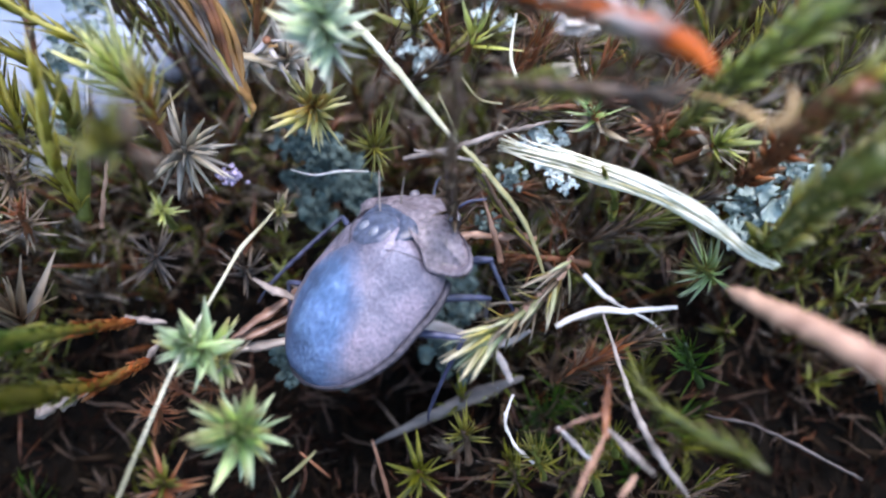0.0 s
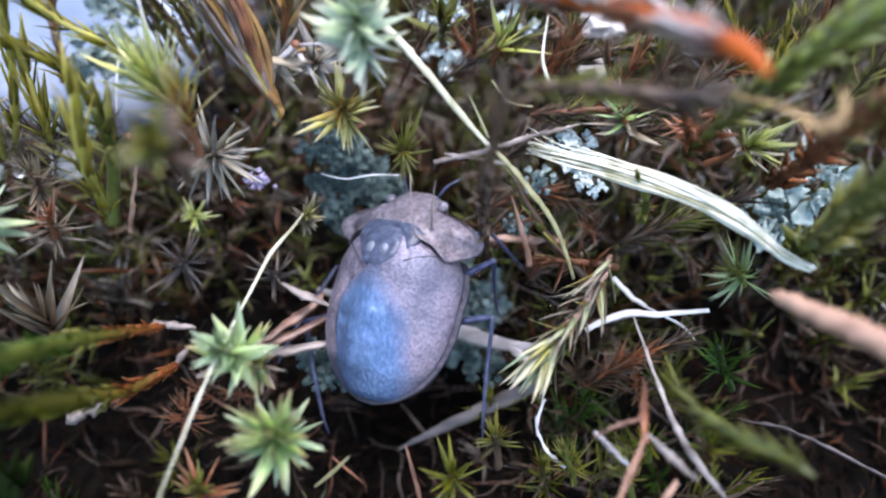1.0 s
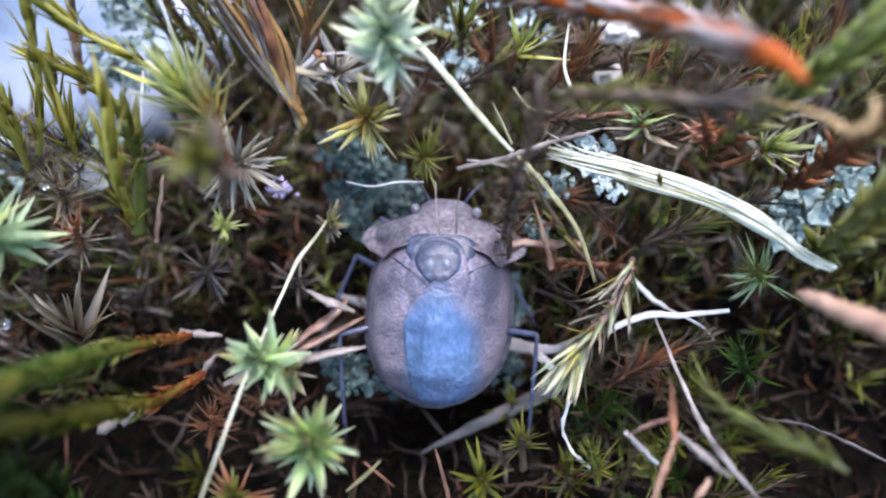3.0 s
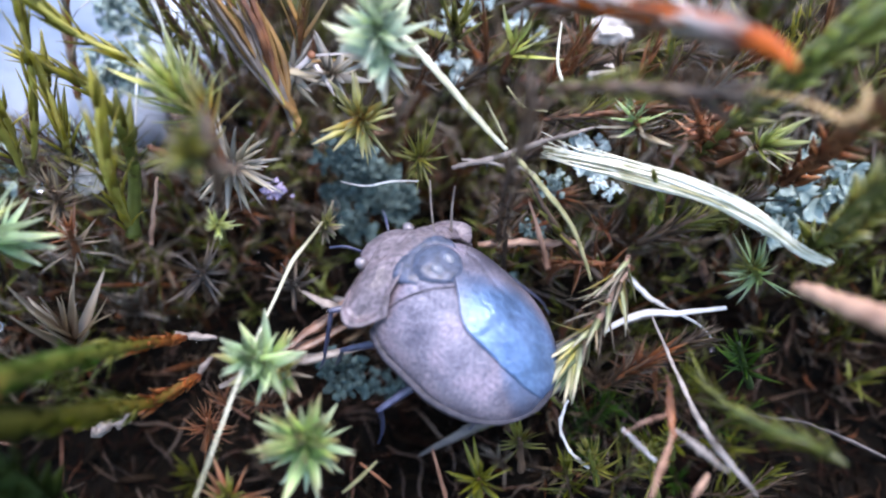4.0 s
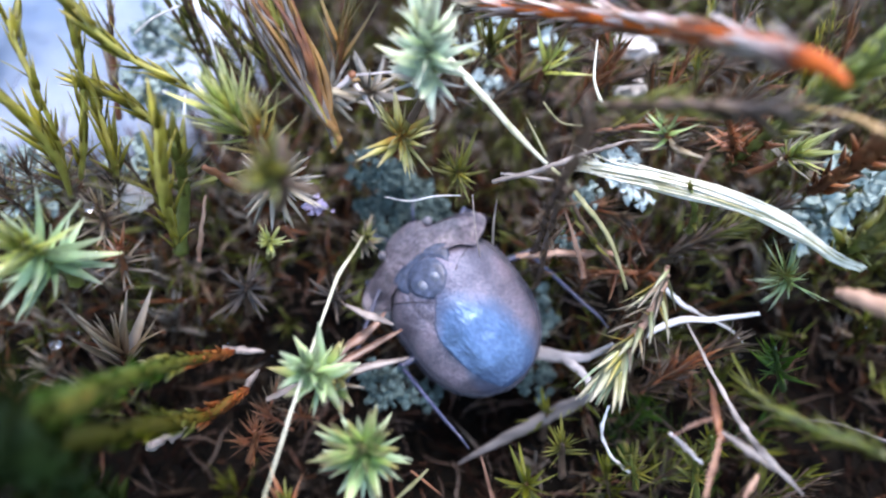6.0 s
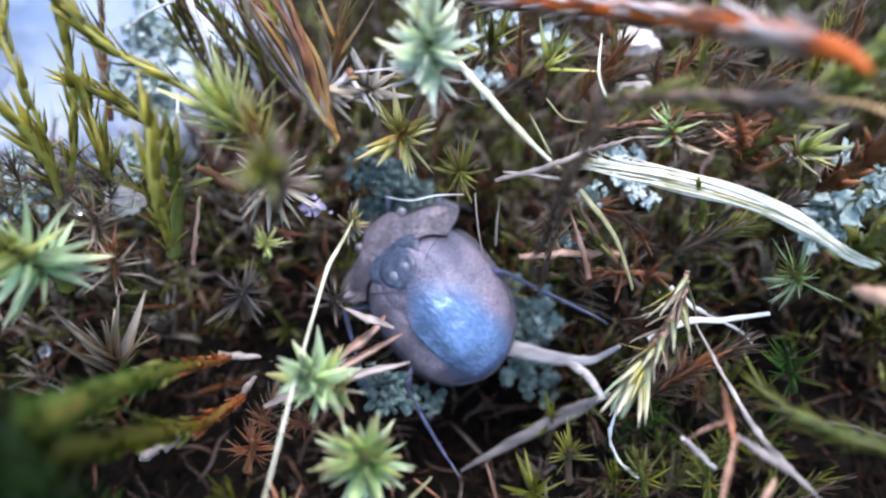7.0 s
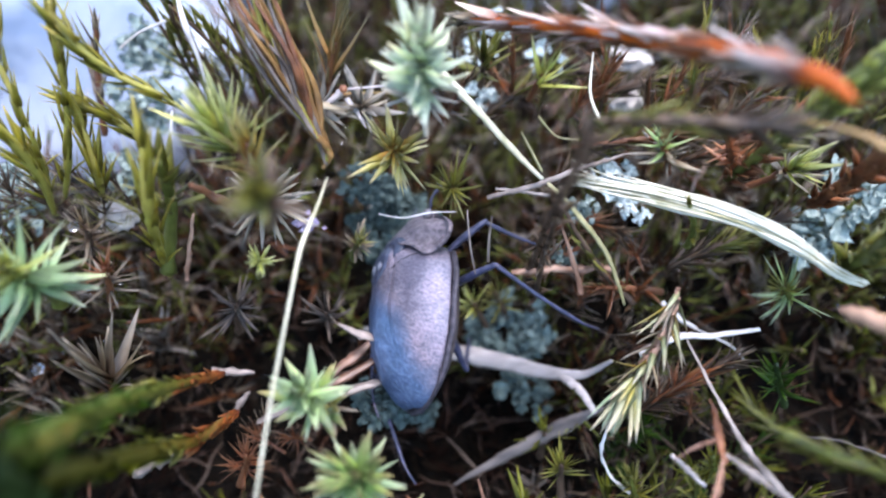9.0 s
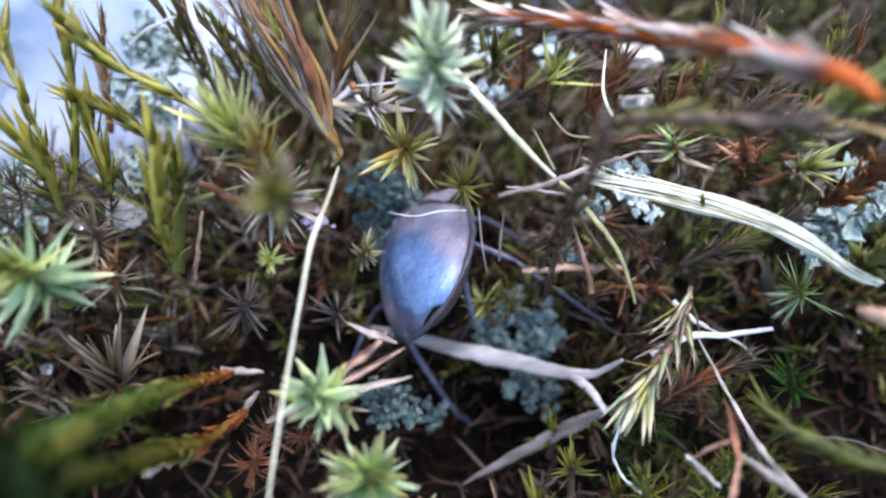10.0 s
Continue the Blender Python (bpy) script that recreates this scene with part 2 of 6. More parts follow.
LICHEN = plain("lichen_teal", (0.075, 0.125, 0.12), (0.25, 0.335, 0.32), 0.85, 1100, 0.2, 0.3)
# Darker copy of the teal lichen, with the hollow's shade in the colour.
LICHEN_SHADED = plain("lichen_teal_shaded", (0.04, 0.068, 0.066), (0.14, 0.2, 0.19), 0.85, 1100, 0.2, 0.3)
LICHEN_MID = plain("lichen_grey_teal", (0.13, 0.19, 0.18), (0.4, 0.49, 0.46), 0.85, 1100, 0.2, 0.3)
LICHEN_PALE = plain("lichen_white", (0.4, 0.53, 0.54), (0.74, 0.82, 0.81), 0.8, 1500, 0.12)
LILAC = plain("lichen_lilac", (0.3, 0.26, 0.42), (0.45, 0.4, 0.55), 0.8, 1500, 0.1)
WHITE_STONE = plain("cream_flake", (0.3, 0.27, 0.25), (0.68, 0.63, 0.58), 0.6, 500, 0.1)


def wing_material(name, centre, radii, skin_share):
    """Finely pitted brown-grey leather that turns into a dark, glossy, finely wrinkled membrane towards the wing's end;
    the blue of the reflected sky is put into its colour.
    centre, radii: where the membrane lies, in mm; skin_share: how much of it shows."""
    m, nt, p, out = mat(name)
    tc = nt.nodes.new("ShaderNodeTexCoord")
    mp = nt.nodes.new("ShaderNodeMapping")
    mp.inputs["Location"].default_value = (-centre[0] / radii[0], -centre[1] / radii[1], 0)
    mp.inputs["Scale"].default_value = (1 / (radii[0] * MM), 1 / (radii[1] * MM), 0)
    nt.links.new(tc.outputs["Object"], mp.inputs[0])
    ln = nt.nodes.new("ShaderNodeVectorMath")
    ln.operation = "LENGTH"
    nt.links.new(mp.outputs[0], ln.inputs[0])
    fine = noise_node(nt, 7500, 6)
    n2 = noise_node(nt, 620, 5)
    cells = nt.nodes.new("ShaderNodeTexVoronoi")
    cells.inputs["Scale"].default_value = 8200
    nt.links.new(tc.outputs["Object"], cells.inputs["Vector"])
    wrinkle = nt.nodes.new("ShaderNodeMapping")
    wrinkle.inputs["Scale"].default_value = (1.0, 0.5, 1.0)
    wrinkle.inputs["Rotation"].default_value = (0, 0, 0.5)
    nt.links.new(tc.outputs["Object"], wrinkle.inputs[0])
    folds = nt.nodes.new("ShaderNodeTexNoise")
    folds.inputs["Scale"].default_value, folds.inputs["Detail"].default_value = 6500, 6
    nt.links.new(wrinkle.outputs[0], folds.inputs["Vector"])
    add = nt.nodes.new("ShaderNodeMath")
    add.operation = "MULTIPLY_ADD"
    nt.links.new(n2.outputs[0], add.inputs[0])
    add.inputs[1].default_value = 0.45
    nt.links.new(ln.outputs["Value"], add.inputs[2])
    mask = ramp(nt, [(0.0, (skin_share,) * 3), (0.72, (skin_share,) * 3), (1.0, (0, 0, 0))])
    sc = nt.nodes.new("ShaderNodeMath")
    sc.operation = "MULTIPLY"
    sc.inputs[1].default_value = 0.75
    nt.links.new(add.outputs[0], sc.inputs[0])
    nt.links.new(sc.outputs[0], mask.inputs[0])
    leather = ramp(nt, [(0.3, LEATHER[0]), (0.5, LEATHER[1]), (0.72, LEATHER[2])])
    nt.links.new(fine.outputs[0], leather.inputs[0])
    pits = ramp(nt, [(0.05, (0.62, 0.6, 0.62)), (0.3, (1, 1, 1))])
    nt.links.new(cells.outputs["Distance"], pits.inputs[0])
    # The sky's blue reflection, painted as the membrane's own colour.
    skin = ramp(nt, [(0.3, (0.017, 0.032, 0.074)), (0.5, (0.042, 0.078, 0.16)), (0.68, (0.09, 0.152, 0.27))])
    nt.links.new(folds.outputs[0], skin.inputs[0])
    blot = ramp(nt, [(0.36, (0.45, 0.42, 0.44)), (0.5, (0.95, 0.95, 0.95)), (0.64, (1.45, 1.36, 1.34))])
    nt.links.new(n2.outputs[0], blot.inputs[0])
    lea = mixed(nt, leather.outputs[0], pits.outputs[0], 0.6, "MULTIPLY")
    c = mixed(nt, lea, skin.outputs[0], mask.outputs[0])
    nt.links.new(mixed(nt, c, blot.outputs[0], 0.9, "MULTIPLY"), p.inputs["Base Color"])
    # Blue gloss tint, standing for sky mirrored in leather and membrane.
    nt.links.new(mixed(nt, (0.6, 0.72, 1.0), (0.4, 0.64, 1.0), mask.outputs[0]), p.inputs["Specular Tint"])
    for sock, lo, hi in (("Roughness", 0.48, 0.38), ("Specular IOR Level", 0.75, 1.0), ("IOR", 1.65, 2.0)):
        span = nt.nodes.new("ShaderNodeMapRange")
        nt.links.new(mask.outputs[0], span.inputs[0])
        span.inputs[3].default_value, span.inputs[4].default_value = lo, hi
        nt.links.new(span.outputs[0], p.inputs[sock])
    relief = mixed(nt, fine.outputs[0], folds.outputs[0], mask.outputs[0])
    bumped(nt, p, relief, 1.0, 0.055)
    return m


LEATHER = ((0.066, 0.054, 0.064), (0.13, 0.108, 0.128), (0.2, 0.168, 0.195))
W_RIGHT = wing_material("wing_upper", (-0.05, -2.9), (2.25, 3.4), 0.9)
W_LEFT = wing_material("wing_lower", (-0.2, -3.4), (1.2, 1.6), 0.5)
W_RIM = plain("rim_leather", (0.022, 0.022, 0.03), (0.075, 0.068, 0.085), 0.55, 4000, 0.06, 0.25)
W_PRON = plain("pronotum_leather", (0.055, 0.042, 0.05), (0.195, 0.157, 0.18), 0.48, 5200, 0.05, 0.7, None, 0.9)
W_SCUT = plain("scutellum_dark", (0.018, 0.024, 0.046), (0.07, 0.085, 0.14), 0.42, 4200, 0.05, 0.55)
W_SPOT = plain("spot_pale", (0.07, 0.08, 0.11), (0.22, 0.24, 0.29), 0.35, 2500, 0.1)
W_LEG = plain("leg_dark_blue", (0.018, 0.022, 0.05), (0.065, 0.07, 0.13), 0.3, 2500, 0.05)
W_EYE = plain("eye_grey", (0.07, 0.06, 0.07), (0.2, 0.18, 0.2), 0.12, 2500, 0.02, 0.8)
W_BELLY = plain("belly_dark", (0.04, 0.03, 0.03), (0.1, 0.08, 0.08), 0.45, 2000, 0.06)
WATER, _, _p, _ = mat("water_drop")
_p.inputs["Base Color"].default_value = (1, 1, 1, 1)
_p.inputs["Roughness"].default_value, _p.inputs["Transmission Weight"].default_value, _p.inputs["IOR"].default_value = 0.02, 1.0, 1.33


# ---- building blocks ----
def mesh_of(name, verts, faces, material, smooth=True):
    me = bpy.data.meshes.new(name)
    me.from_pydata([tuple(float(c) * MM for c in v) for v in verts], [], faces)
    me.materials.append(material)
    if smooth:
        me.shade_smooth()
    return me


def part(name, verts, faces, material, parent=None, label="", smooth=True):
    ob = new(name, mesh_of(name, verts, faces, material, smooth))
    if parent:
        ob.parent = parent
    return tagged(ob, label) if label else ob


def spline(pts, n):
    """n points along a smooth line through pts (rows of any length)."""
    p = np.array([pts[0], *pts, pts[-1]], float)
    k = len(pts) - 1
    res = []
    for s in np.linspace(0, k - 1e-6, n):
        i = int(s)
        u = s - i
        a, b, c, d = p[i], p[i + 1], p[i + 2], p[i + 3]
        res.append(0.5 * (2 * b + (c - a) * u + (2 * a - 5 * b + 4 * c - d) * u**2 + (3 * b - a - 3 * c + d) * u**3))
    return np.array(res)


def tube(pts, radii, n=24, sides=7, flat=1.0, wob=0.0, seed=0, up=(0, 0, 1)):
    """A closed tube along a smooth line. flat: its height over its width; wob: uneven thickness."""
    rng = np.random.RandomState(seed)
    c = spline(pts, n)
    r = np.interp(np.linspace(0, 1, n), np.linspace(0, 1, len(radii)), radii) * (1 + wob * rng.randn(n))
    if wob:
        k = rng.randn(n + 4, 3)
        k = (k[:-4] + 2 * k[1:-3] + 3 * k[2:-2] + 2 * k[3:-1] + k[4:]) / 9
        c = c + k * (wob * 4 * float(np.mean(radii)))
    tan = np.gradient(c, axis=0)
    verts, faces = [], []
    for i in range(n):
        t = tan[i] / (np.linalg.norm(tan[i]) + 1e-9)
        s = np.cross(t, up)
        s = s / (np.linalg.norm(s) + 1e-9)
        w = np.cross(s, t)
        for k in range(sides):
            a = 2 * math.pi * k / sides
            g = 1 + 1.6 * wob * rng.randn()
            verts.append(c[i] + r[i] * g * (math.cos(a) * s + flat * math.sin(a) * w))
    for i in range(n - 1):
        for k in range(sides):
            k2 = (k + 1) % sides
            faces.append((i * sides + k, i * sides + k2, (i + 1) * sides + k2, (i + 1) * sides + k))
    faces.append(tuple(range(sides))[::-1])
    faces.append(tuple((n - 1) * sides + k for k in range(sides)))
    return verts, faces


def leaf_shape(length, width, curl=0.15, fold=0.3, segs=6, foot=0.55, thick=0.08, twist=0.0):
    """A folded, pointed leaf along +Y with a closed, thin section."""
    verts, faces = [], []
    for i in range(segs + 1):
        s = i / segs
        w = 0.5 * width * (foot + (1 - foot) * min(1, s / 0.25)) * (1 - max(0, s - 0.2) / 0.8) ** 0.75
        w = max(w, 0.012 * width)
        z = curl * length * s * s
        y = length * (s - 0.12 * abs(curl) * s * s)
        tk = thick * width * (1 - 0.8 * s)
        a = twist * s
        for dx, dz in ((-w, fold * w), (0, 0), (w, fold * w), (0, -tk)):
            verts.append((dx * math.cos(a) - dz * math.sin(a), y, z + dx * math.sin(a) + dz * math.cos(a)))
    for i in range(segs):
        for k in range(4):
            k2 = (k + 1) % 4
            faces.append((i * 4 + k, i * 4 + k2, (i + 1) * 4 + k2, (i + 1) * 4 + k))
    faces.append((3, 2, 1, 0))
    faces.append(tuple(segs * 4 + k for k in range(4)))
    return np.array(verts), faces


def turn_to(way, up):
    """The turn that lays +Y along way, with +Z towards up."""
    y = np.array(way, float)
    y /= np.linalg.norm(y)
    x = np.cross(y, up)
    if np.linalg.norm(x) < 1e-4:
        x = np.cross(y, (0.3, 0.9, 0.2))
    x /= np.linalg.norm(x)
    z = np.cross(x, y)
    return np.stack([x, y, z], 1)


def as_matrix(rot, place, size=1.0):
    m = Matrix([[*(rot[i] * size), place[i] * MM] for i in range(3)] + [[0, 0, 0, 1]])
    return m


def side_ways(axis):
    a = np.array(axis, float)
    a /= np.linalg.norm(a)
    u = np.cross(a, (0.31, 0.2, 0.93) if abs(a[2]) < 0.9 else (1, 0, 0))
    u /= np.linalg.norm(u)
    return a, u, np.cross(a, u)


LEAF_MESHES = {}


def leaf_mesh(material, length, width, curl, k, fold=0.35):
    key = (material.name, round(length, 2), round(width, 2), round(curl, 2), k)
    if key not in LEAF_MESHES:
        rng = np.random.RandomState(17 * k + 3)
        v, f = leaf_shape(length, width * (1 + 0.2 * rng.randn()), curl + 0.18 * rng.randn(), fold, twist=0.7 * rng.randn())
        LEAF_MESHES[key] = mesh_of("leaf", v, f, material)
    return LEAF_MESHES[key]


def moss_star(label, foot, tip, length, width, count, material, stem=None, inner=15, outer=85, tiers=0.35, seed=0, curl=0.12,
              old=None, old_share=0.0, thick=0.16, group="moss plants", category="moss", bare=0.0, small=0.55):
    """A moss plant: a stem from foot to tip and lance-shaped leaves round its upper part, the inner ones steep and short, the outer ones spread."""
    rng = np.random.RandomState(seed)
    foot, tip = np.array(foot, float), np.array(tip, float)
    base = new("moss_plant")
    tagged(base, label, category, group)
    base.matrix_world = as_matrix(np.eye(3), foot)
    way = tip - foot
    mid = way * 0.5 + rng.randn(3) * 0.05 * np.linalg.norm(way)
    v, f = tube([(0, 0, 0), mid, way], [thick, thick * 0.9, thick * 0.5], 14, 7, 1, 0.06, seed)
    part("stem", v, f, stem or S_BROWN, base)
    line = spline([(0, 0, 0), mid, way], 40)
    a, u, w = side_ways(way)
    for k in range(count):
        s = k / max(1, count - 1)
        az = k * 2.39996 + rng.randn() * 0.4
        tilt = radians(inner + (outer - inner) * s**0.8 + rng.randn() * 13)
        at = line[int(39 * (1 - tiers * s * (1 - bare)))]
        d = math.cos(tilt) * a + math.sin(tilt) * (math.cos(az) * u + math.sin(az) * w)
        size = (small + (1 - small) * min(1, s * 1.8)) * (1 + 0.2 * rng.randn())
        use = old if (old and s > 1 - old_share) else material
        ob = new("leaf", leaf_mesh(use, length, width, curl, k % 4))
        ob.parent = base
        ob.matrix_local = as_matrix(turn_to(d, a), at, max(0.3, size))
    return base


def scaly_shoot(name, label, pts, radii, stem, leaves, count, length, width, spread=25, seed=0, span=(0.0, 1.0), category="moss", toward=1, group="", foot_size=1.0):
    """A shoot clad in overlapping scale leaves along a bent line. leaves: (share of the way, material) from the first end."""
    rng = np.random.RandomState(seed)
    pts = np.array(pts, float)
    base = new(name)
    tagged(base, label, category, group)
    base.matrix_world = as_matrix(np.eye(3), pts[0])
    loc = pts - pts[0]
    v, f = tube(loc, radii, 30, 9, 1, 0.04, seed)
    part("stem", v, f, stem, base)
    line = spline(loc, 200)
    tan = np.gradient(line, axis=0) * toward
    for k in range(count):
        s = span[0] + (span[1] - span[0]) * (k + rng.rand()) / count
        i = int(199 * s)
        a, u, w = side_ways(tan[i])
        az = k * 2.39996 + rng.randn() * 0.3
        tilt = radians(spread + rng.randn() * 8)
        r = np.interp(s, np.linspace(0, 1, len(radii)), radii) * 0.75
        side = math.cos(az) * u + math.sin(az) * w
        d = math.cos(tilt) * a + math.sin(tilt) * side
        use = next(m for lim, m in leaves if s <= lim)
        ob = new("leaf", leaf_mesh(use, length, width, 0.05, k % 4, 0.5))
        ob.parent = base
        ob.matrix_local = as_matrix(turn_to(d, side), line[i] + side * r, (1 + 0.18 * rng.randn()) * float(np.interp(s, [0, 0.3], [foot_size, 1])))
    return base


def stick(name, label, pts, radii, material, n=26, sides=7, flat=1.0, wob=0.05, seed=0, category="twig", group="", up=(0, 0, 1)):
    pts = np.array(pts, float)
    v, f = tube(pts - pts[0], radii, n, sides, flat, wob, seed, up)
    ob = part(name, v, f, material)
    ob.matrix_world = as_matrix(np.eye(3), pts[0])
    return tagged(ob, label, category, group)


def merged(name, shapes, placings, material, label, category="moss"):
    """One object of many small closed pieces. placings: (which shape, turn, place, size)."""
    allv, loops, sizes, off = [], [], [], 0
    flat = [(np.array(v, float), np.array([i for q in f for i in q]), np.array([len(q) for q in f])) for v, f in shapes]
    for which, rot, place, size in placings:
        v, idx, n = flat[which]
        allv.append(v @ (rot.T * size) + place)
        loops.append(idx + off)
        sizes.append(n)
        off += len(v)
    v, loops, sizes = np.concatenate(allv) * MM, np.concatenate(loops), np.concatenate(sizes)
    me = bpy.data.meshes.new(name)
    me.vertices.add(len(v))
    me.vertices.foreach_set("co", v.astype(np.float32).ravel())
    me.loops.add(len(loops))
    me.loops.foreach_set("vertex_index", loops.astype(np.int32))
    me.polygons.add(len(sizes))
    me.polygons.foreach_set("loop_start", np.concatenate([[0], np.cumsum(sizes)[:-1]]).astype(np.int32))
    me.update(calc_edges=True)
    me.materials.append(material)
    me.shade_smooth()
    return tagged(new(name, me), label, category, kind="stuff")


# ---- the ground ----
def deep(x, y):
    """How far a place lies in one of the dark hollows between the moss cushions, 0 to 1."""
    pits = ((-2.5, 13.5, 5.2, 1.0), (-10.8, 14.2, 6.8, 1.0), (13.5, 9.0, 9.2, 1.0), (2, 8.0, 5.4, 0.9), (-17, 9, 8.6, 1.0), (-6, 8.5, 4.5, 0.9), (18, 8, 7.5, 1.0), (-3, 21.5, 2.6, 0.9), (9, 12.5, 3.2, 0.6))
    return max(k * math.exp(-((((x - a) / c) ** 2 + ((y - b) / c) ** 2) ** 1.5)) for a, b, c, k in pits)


def ground_z(x, y):
    """Height of the soil: a hollow under the bug, rising away from the viewer and to both sides."""
    z = -9.5 + 0.07 * (y - 15) + 0.05 * abs(x)
    z -= 4.0 * deep(x, y)
    z += 1.6 * noise.noise(Vector((x * 0.13, y * 0.13, 0.5))) + 0.5 * noise.noise(Vector((x * 0.5, y * 0.5, 3.1)))
    far = max(0.0, math.hypot(x, y - 18) - 45) / 100
    return z * max(0.0, 1 - far) - 14 * min(1.0, far * 2.5)


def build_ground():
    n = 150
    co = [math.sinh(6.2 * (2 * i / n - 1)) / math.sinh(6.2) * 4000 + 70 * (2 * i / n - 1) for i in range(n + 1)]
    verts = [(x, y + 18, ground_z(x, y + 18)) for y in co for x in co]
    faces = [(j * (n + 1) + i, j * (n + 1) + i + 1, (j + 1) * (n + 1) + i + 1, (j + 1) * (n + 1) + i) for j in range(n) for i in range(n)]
    tagged(part("ground", verts, faces, M_SOIL), "damp soil under the moss, gap shade in its colour", "soil", kind="structure")


build_ground()


def boulder(name, label, centre, radii, material, seed, rough=0.16, category="rock", kind="", step=3.0):
    bm = bmesh.new()
    bmesh.ops.create_icosphere(bm, subdivisions=4, radius=1.0)
    for v in bm.verts:
        n = v.co.normalized()
        k = 1 + rough * noise.noise(n * 1.6 + Vector((seed, 0, 0))) + 0.4 * rough * noise.noise(n * 5 + Vector((seed, 3, 0)))
        v.co = Vector([n[i] * radii[i] * k for i in range(3)])
    verts = [tuple(v.co) for v in bm.verts]
    faces = [tuple(v.index for v in f.verts) for f in bm.faces]
    bm.free()
    ob = part(name, verts, faces, material)
    ob.matrix_world = mm_pose(*centre)
    return tagged(ob, label, category, kind=kind)


boulder("rock", "pale bluish rock behind the moss", (-41.5, 47, -5), (26, 20, 13), M_ROCK, 1.0, 0.34)
boulder("rock", "pale bluish rock behind the moss", (6, 58, -11), (18, 12, 9), M_ROCK, 4.0, 0.3)


def lobe_mesh(material, k):
    """A cupped, frilled flake, 1 mm wide, with a closed underside."""
    rng = np.random.RandomState(40 + k)
    verts, faces = [(0, 0, 0.02)], []
    m, rings = 16, 3
    lob, ph = 3 + k % 3, rng.rand() * 6.28
    for j in range(1, rings + 1):
        for i in range(m):
            t = 6.2832 * i / m
            rr = j / rings * (0.5 * (0.78 + 0.2 * math.sin(lob * t + ph) + 0.06 * rng.randn()))
            verts.append((rr * math.cos(t), rr * math.sin(t), 0.22 * (j / rings) ** 2 * (1 + 0.6 * math.sin(lob * t + ph + 1)) + 0.03 * rng.randn()))
    verts.append((0, 0, -0.3))
    for i in range(m):
        i2 = (i + 1) % m
        faces.append((0, 1 + i, 1 + i2))
        for j in range(rings - 1):
            faces.append((1 + j * m + i, 1 + (j + 1) * m + i, 1 + (j + 1) * m + i2, 1 + j * m + i2))
        faces.append((len(verts) - 1, 1 + (rings - 1) * m + i2, 1 + (rings - 1) * m + i))
    return mesh_of("lobe", verts, faces, material)


LOBES = {}


def lichen(label, at, size, material, seed, count=38, up=(0, -0.55, 0.83)):
    """A crumbly lichen: lobed, frilled flakes heaped over one another."""
    rng = np.random.RandomState(seed)
    base = new("lichen_patch")
    tagged(base, label, "lichen", "lichen patches")
    base.matrix_world = as_matrix(np.eye(3), at)
    a, u, w = side_ways(up)
    for k in range(count + 8):
        r = size * math.sqrt(rng.rand()) * (0.75 + 0.5 * rng.rand())
        az = rng.rand() * 6.283
        c = r * (math.cos(az) * u + 0.8 * math.sin(az) * w) + a * (0.3 * size * (1 - r / size) + 0.2 * size * rng.rand())
        n1, p, q = side_ways(a + 0.55 * rng.randn(3))
        key = (material.name, k % 4)
        if key not in LOBES:
            LOBES[key] = lobe_mesh(material, k % 4)
        ob = new("lobe", LOBES[key])
        ob.parent = base
        ob.matrix_local = as_matrix(np.stack([p, q, n1], 1), c, size * (0.34 + 0.46 * rng.rand() ** 1.5))
    return base


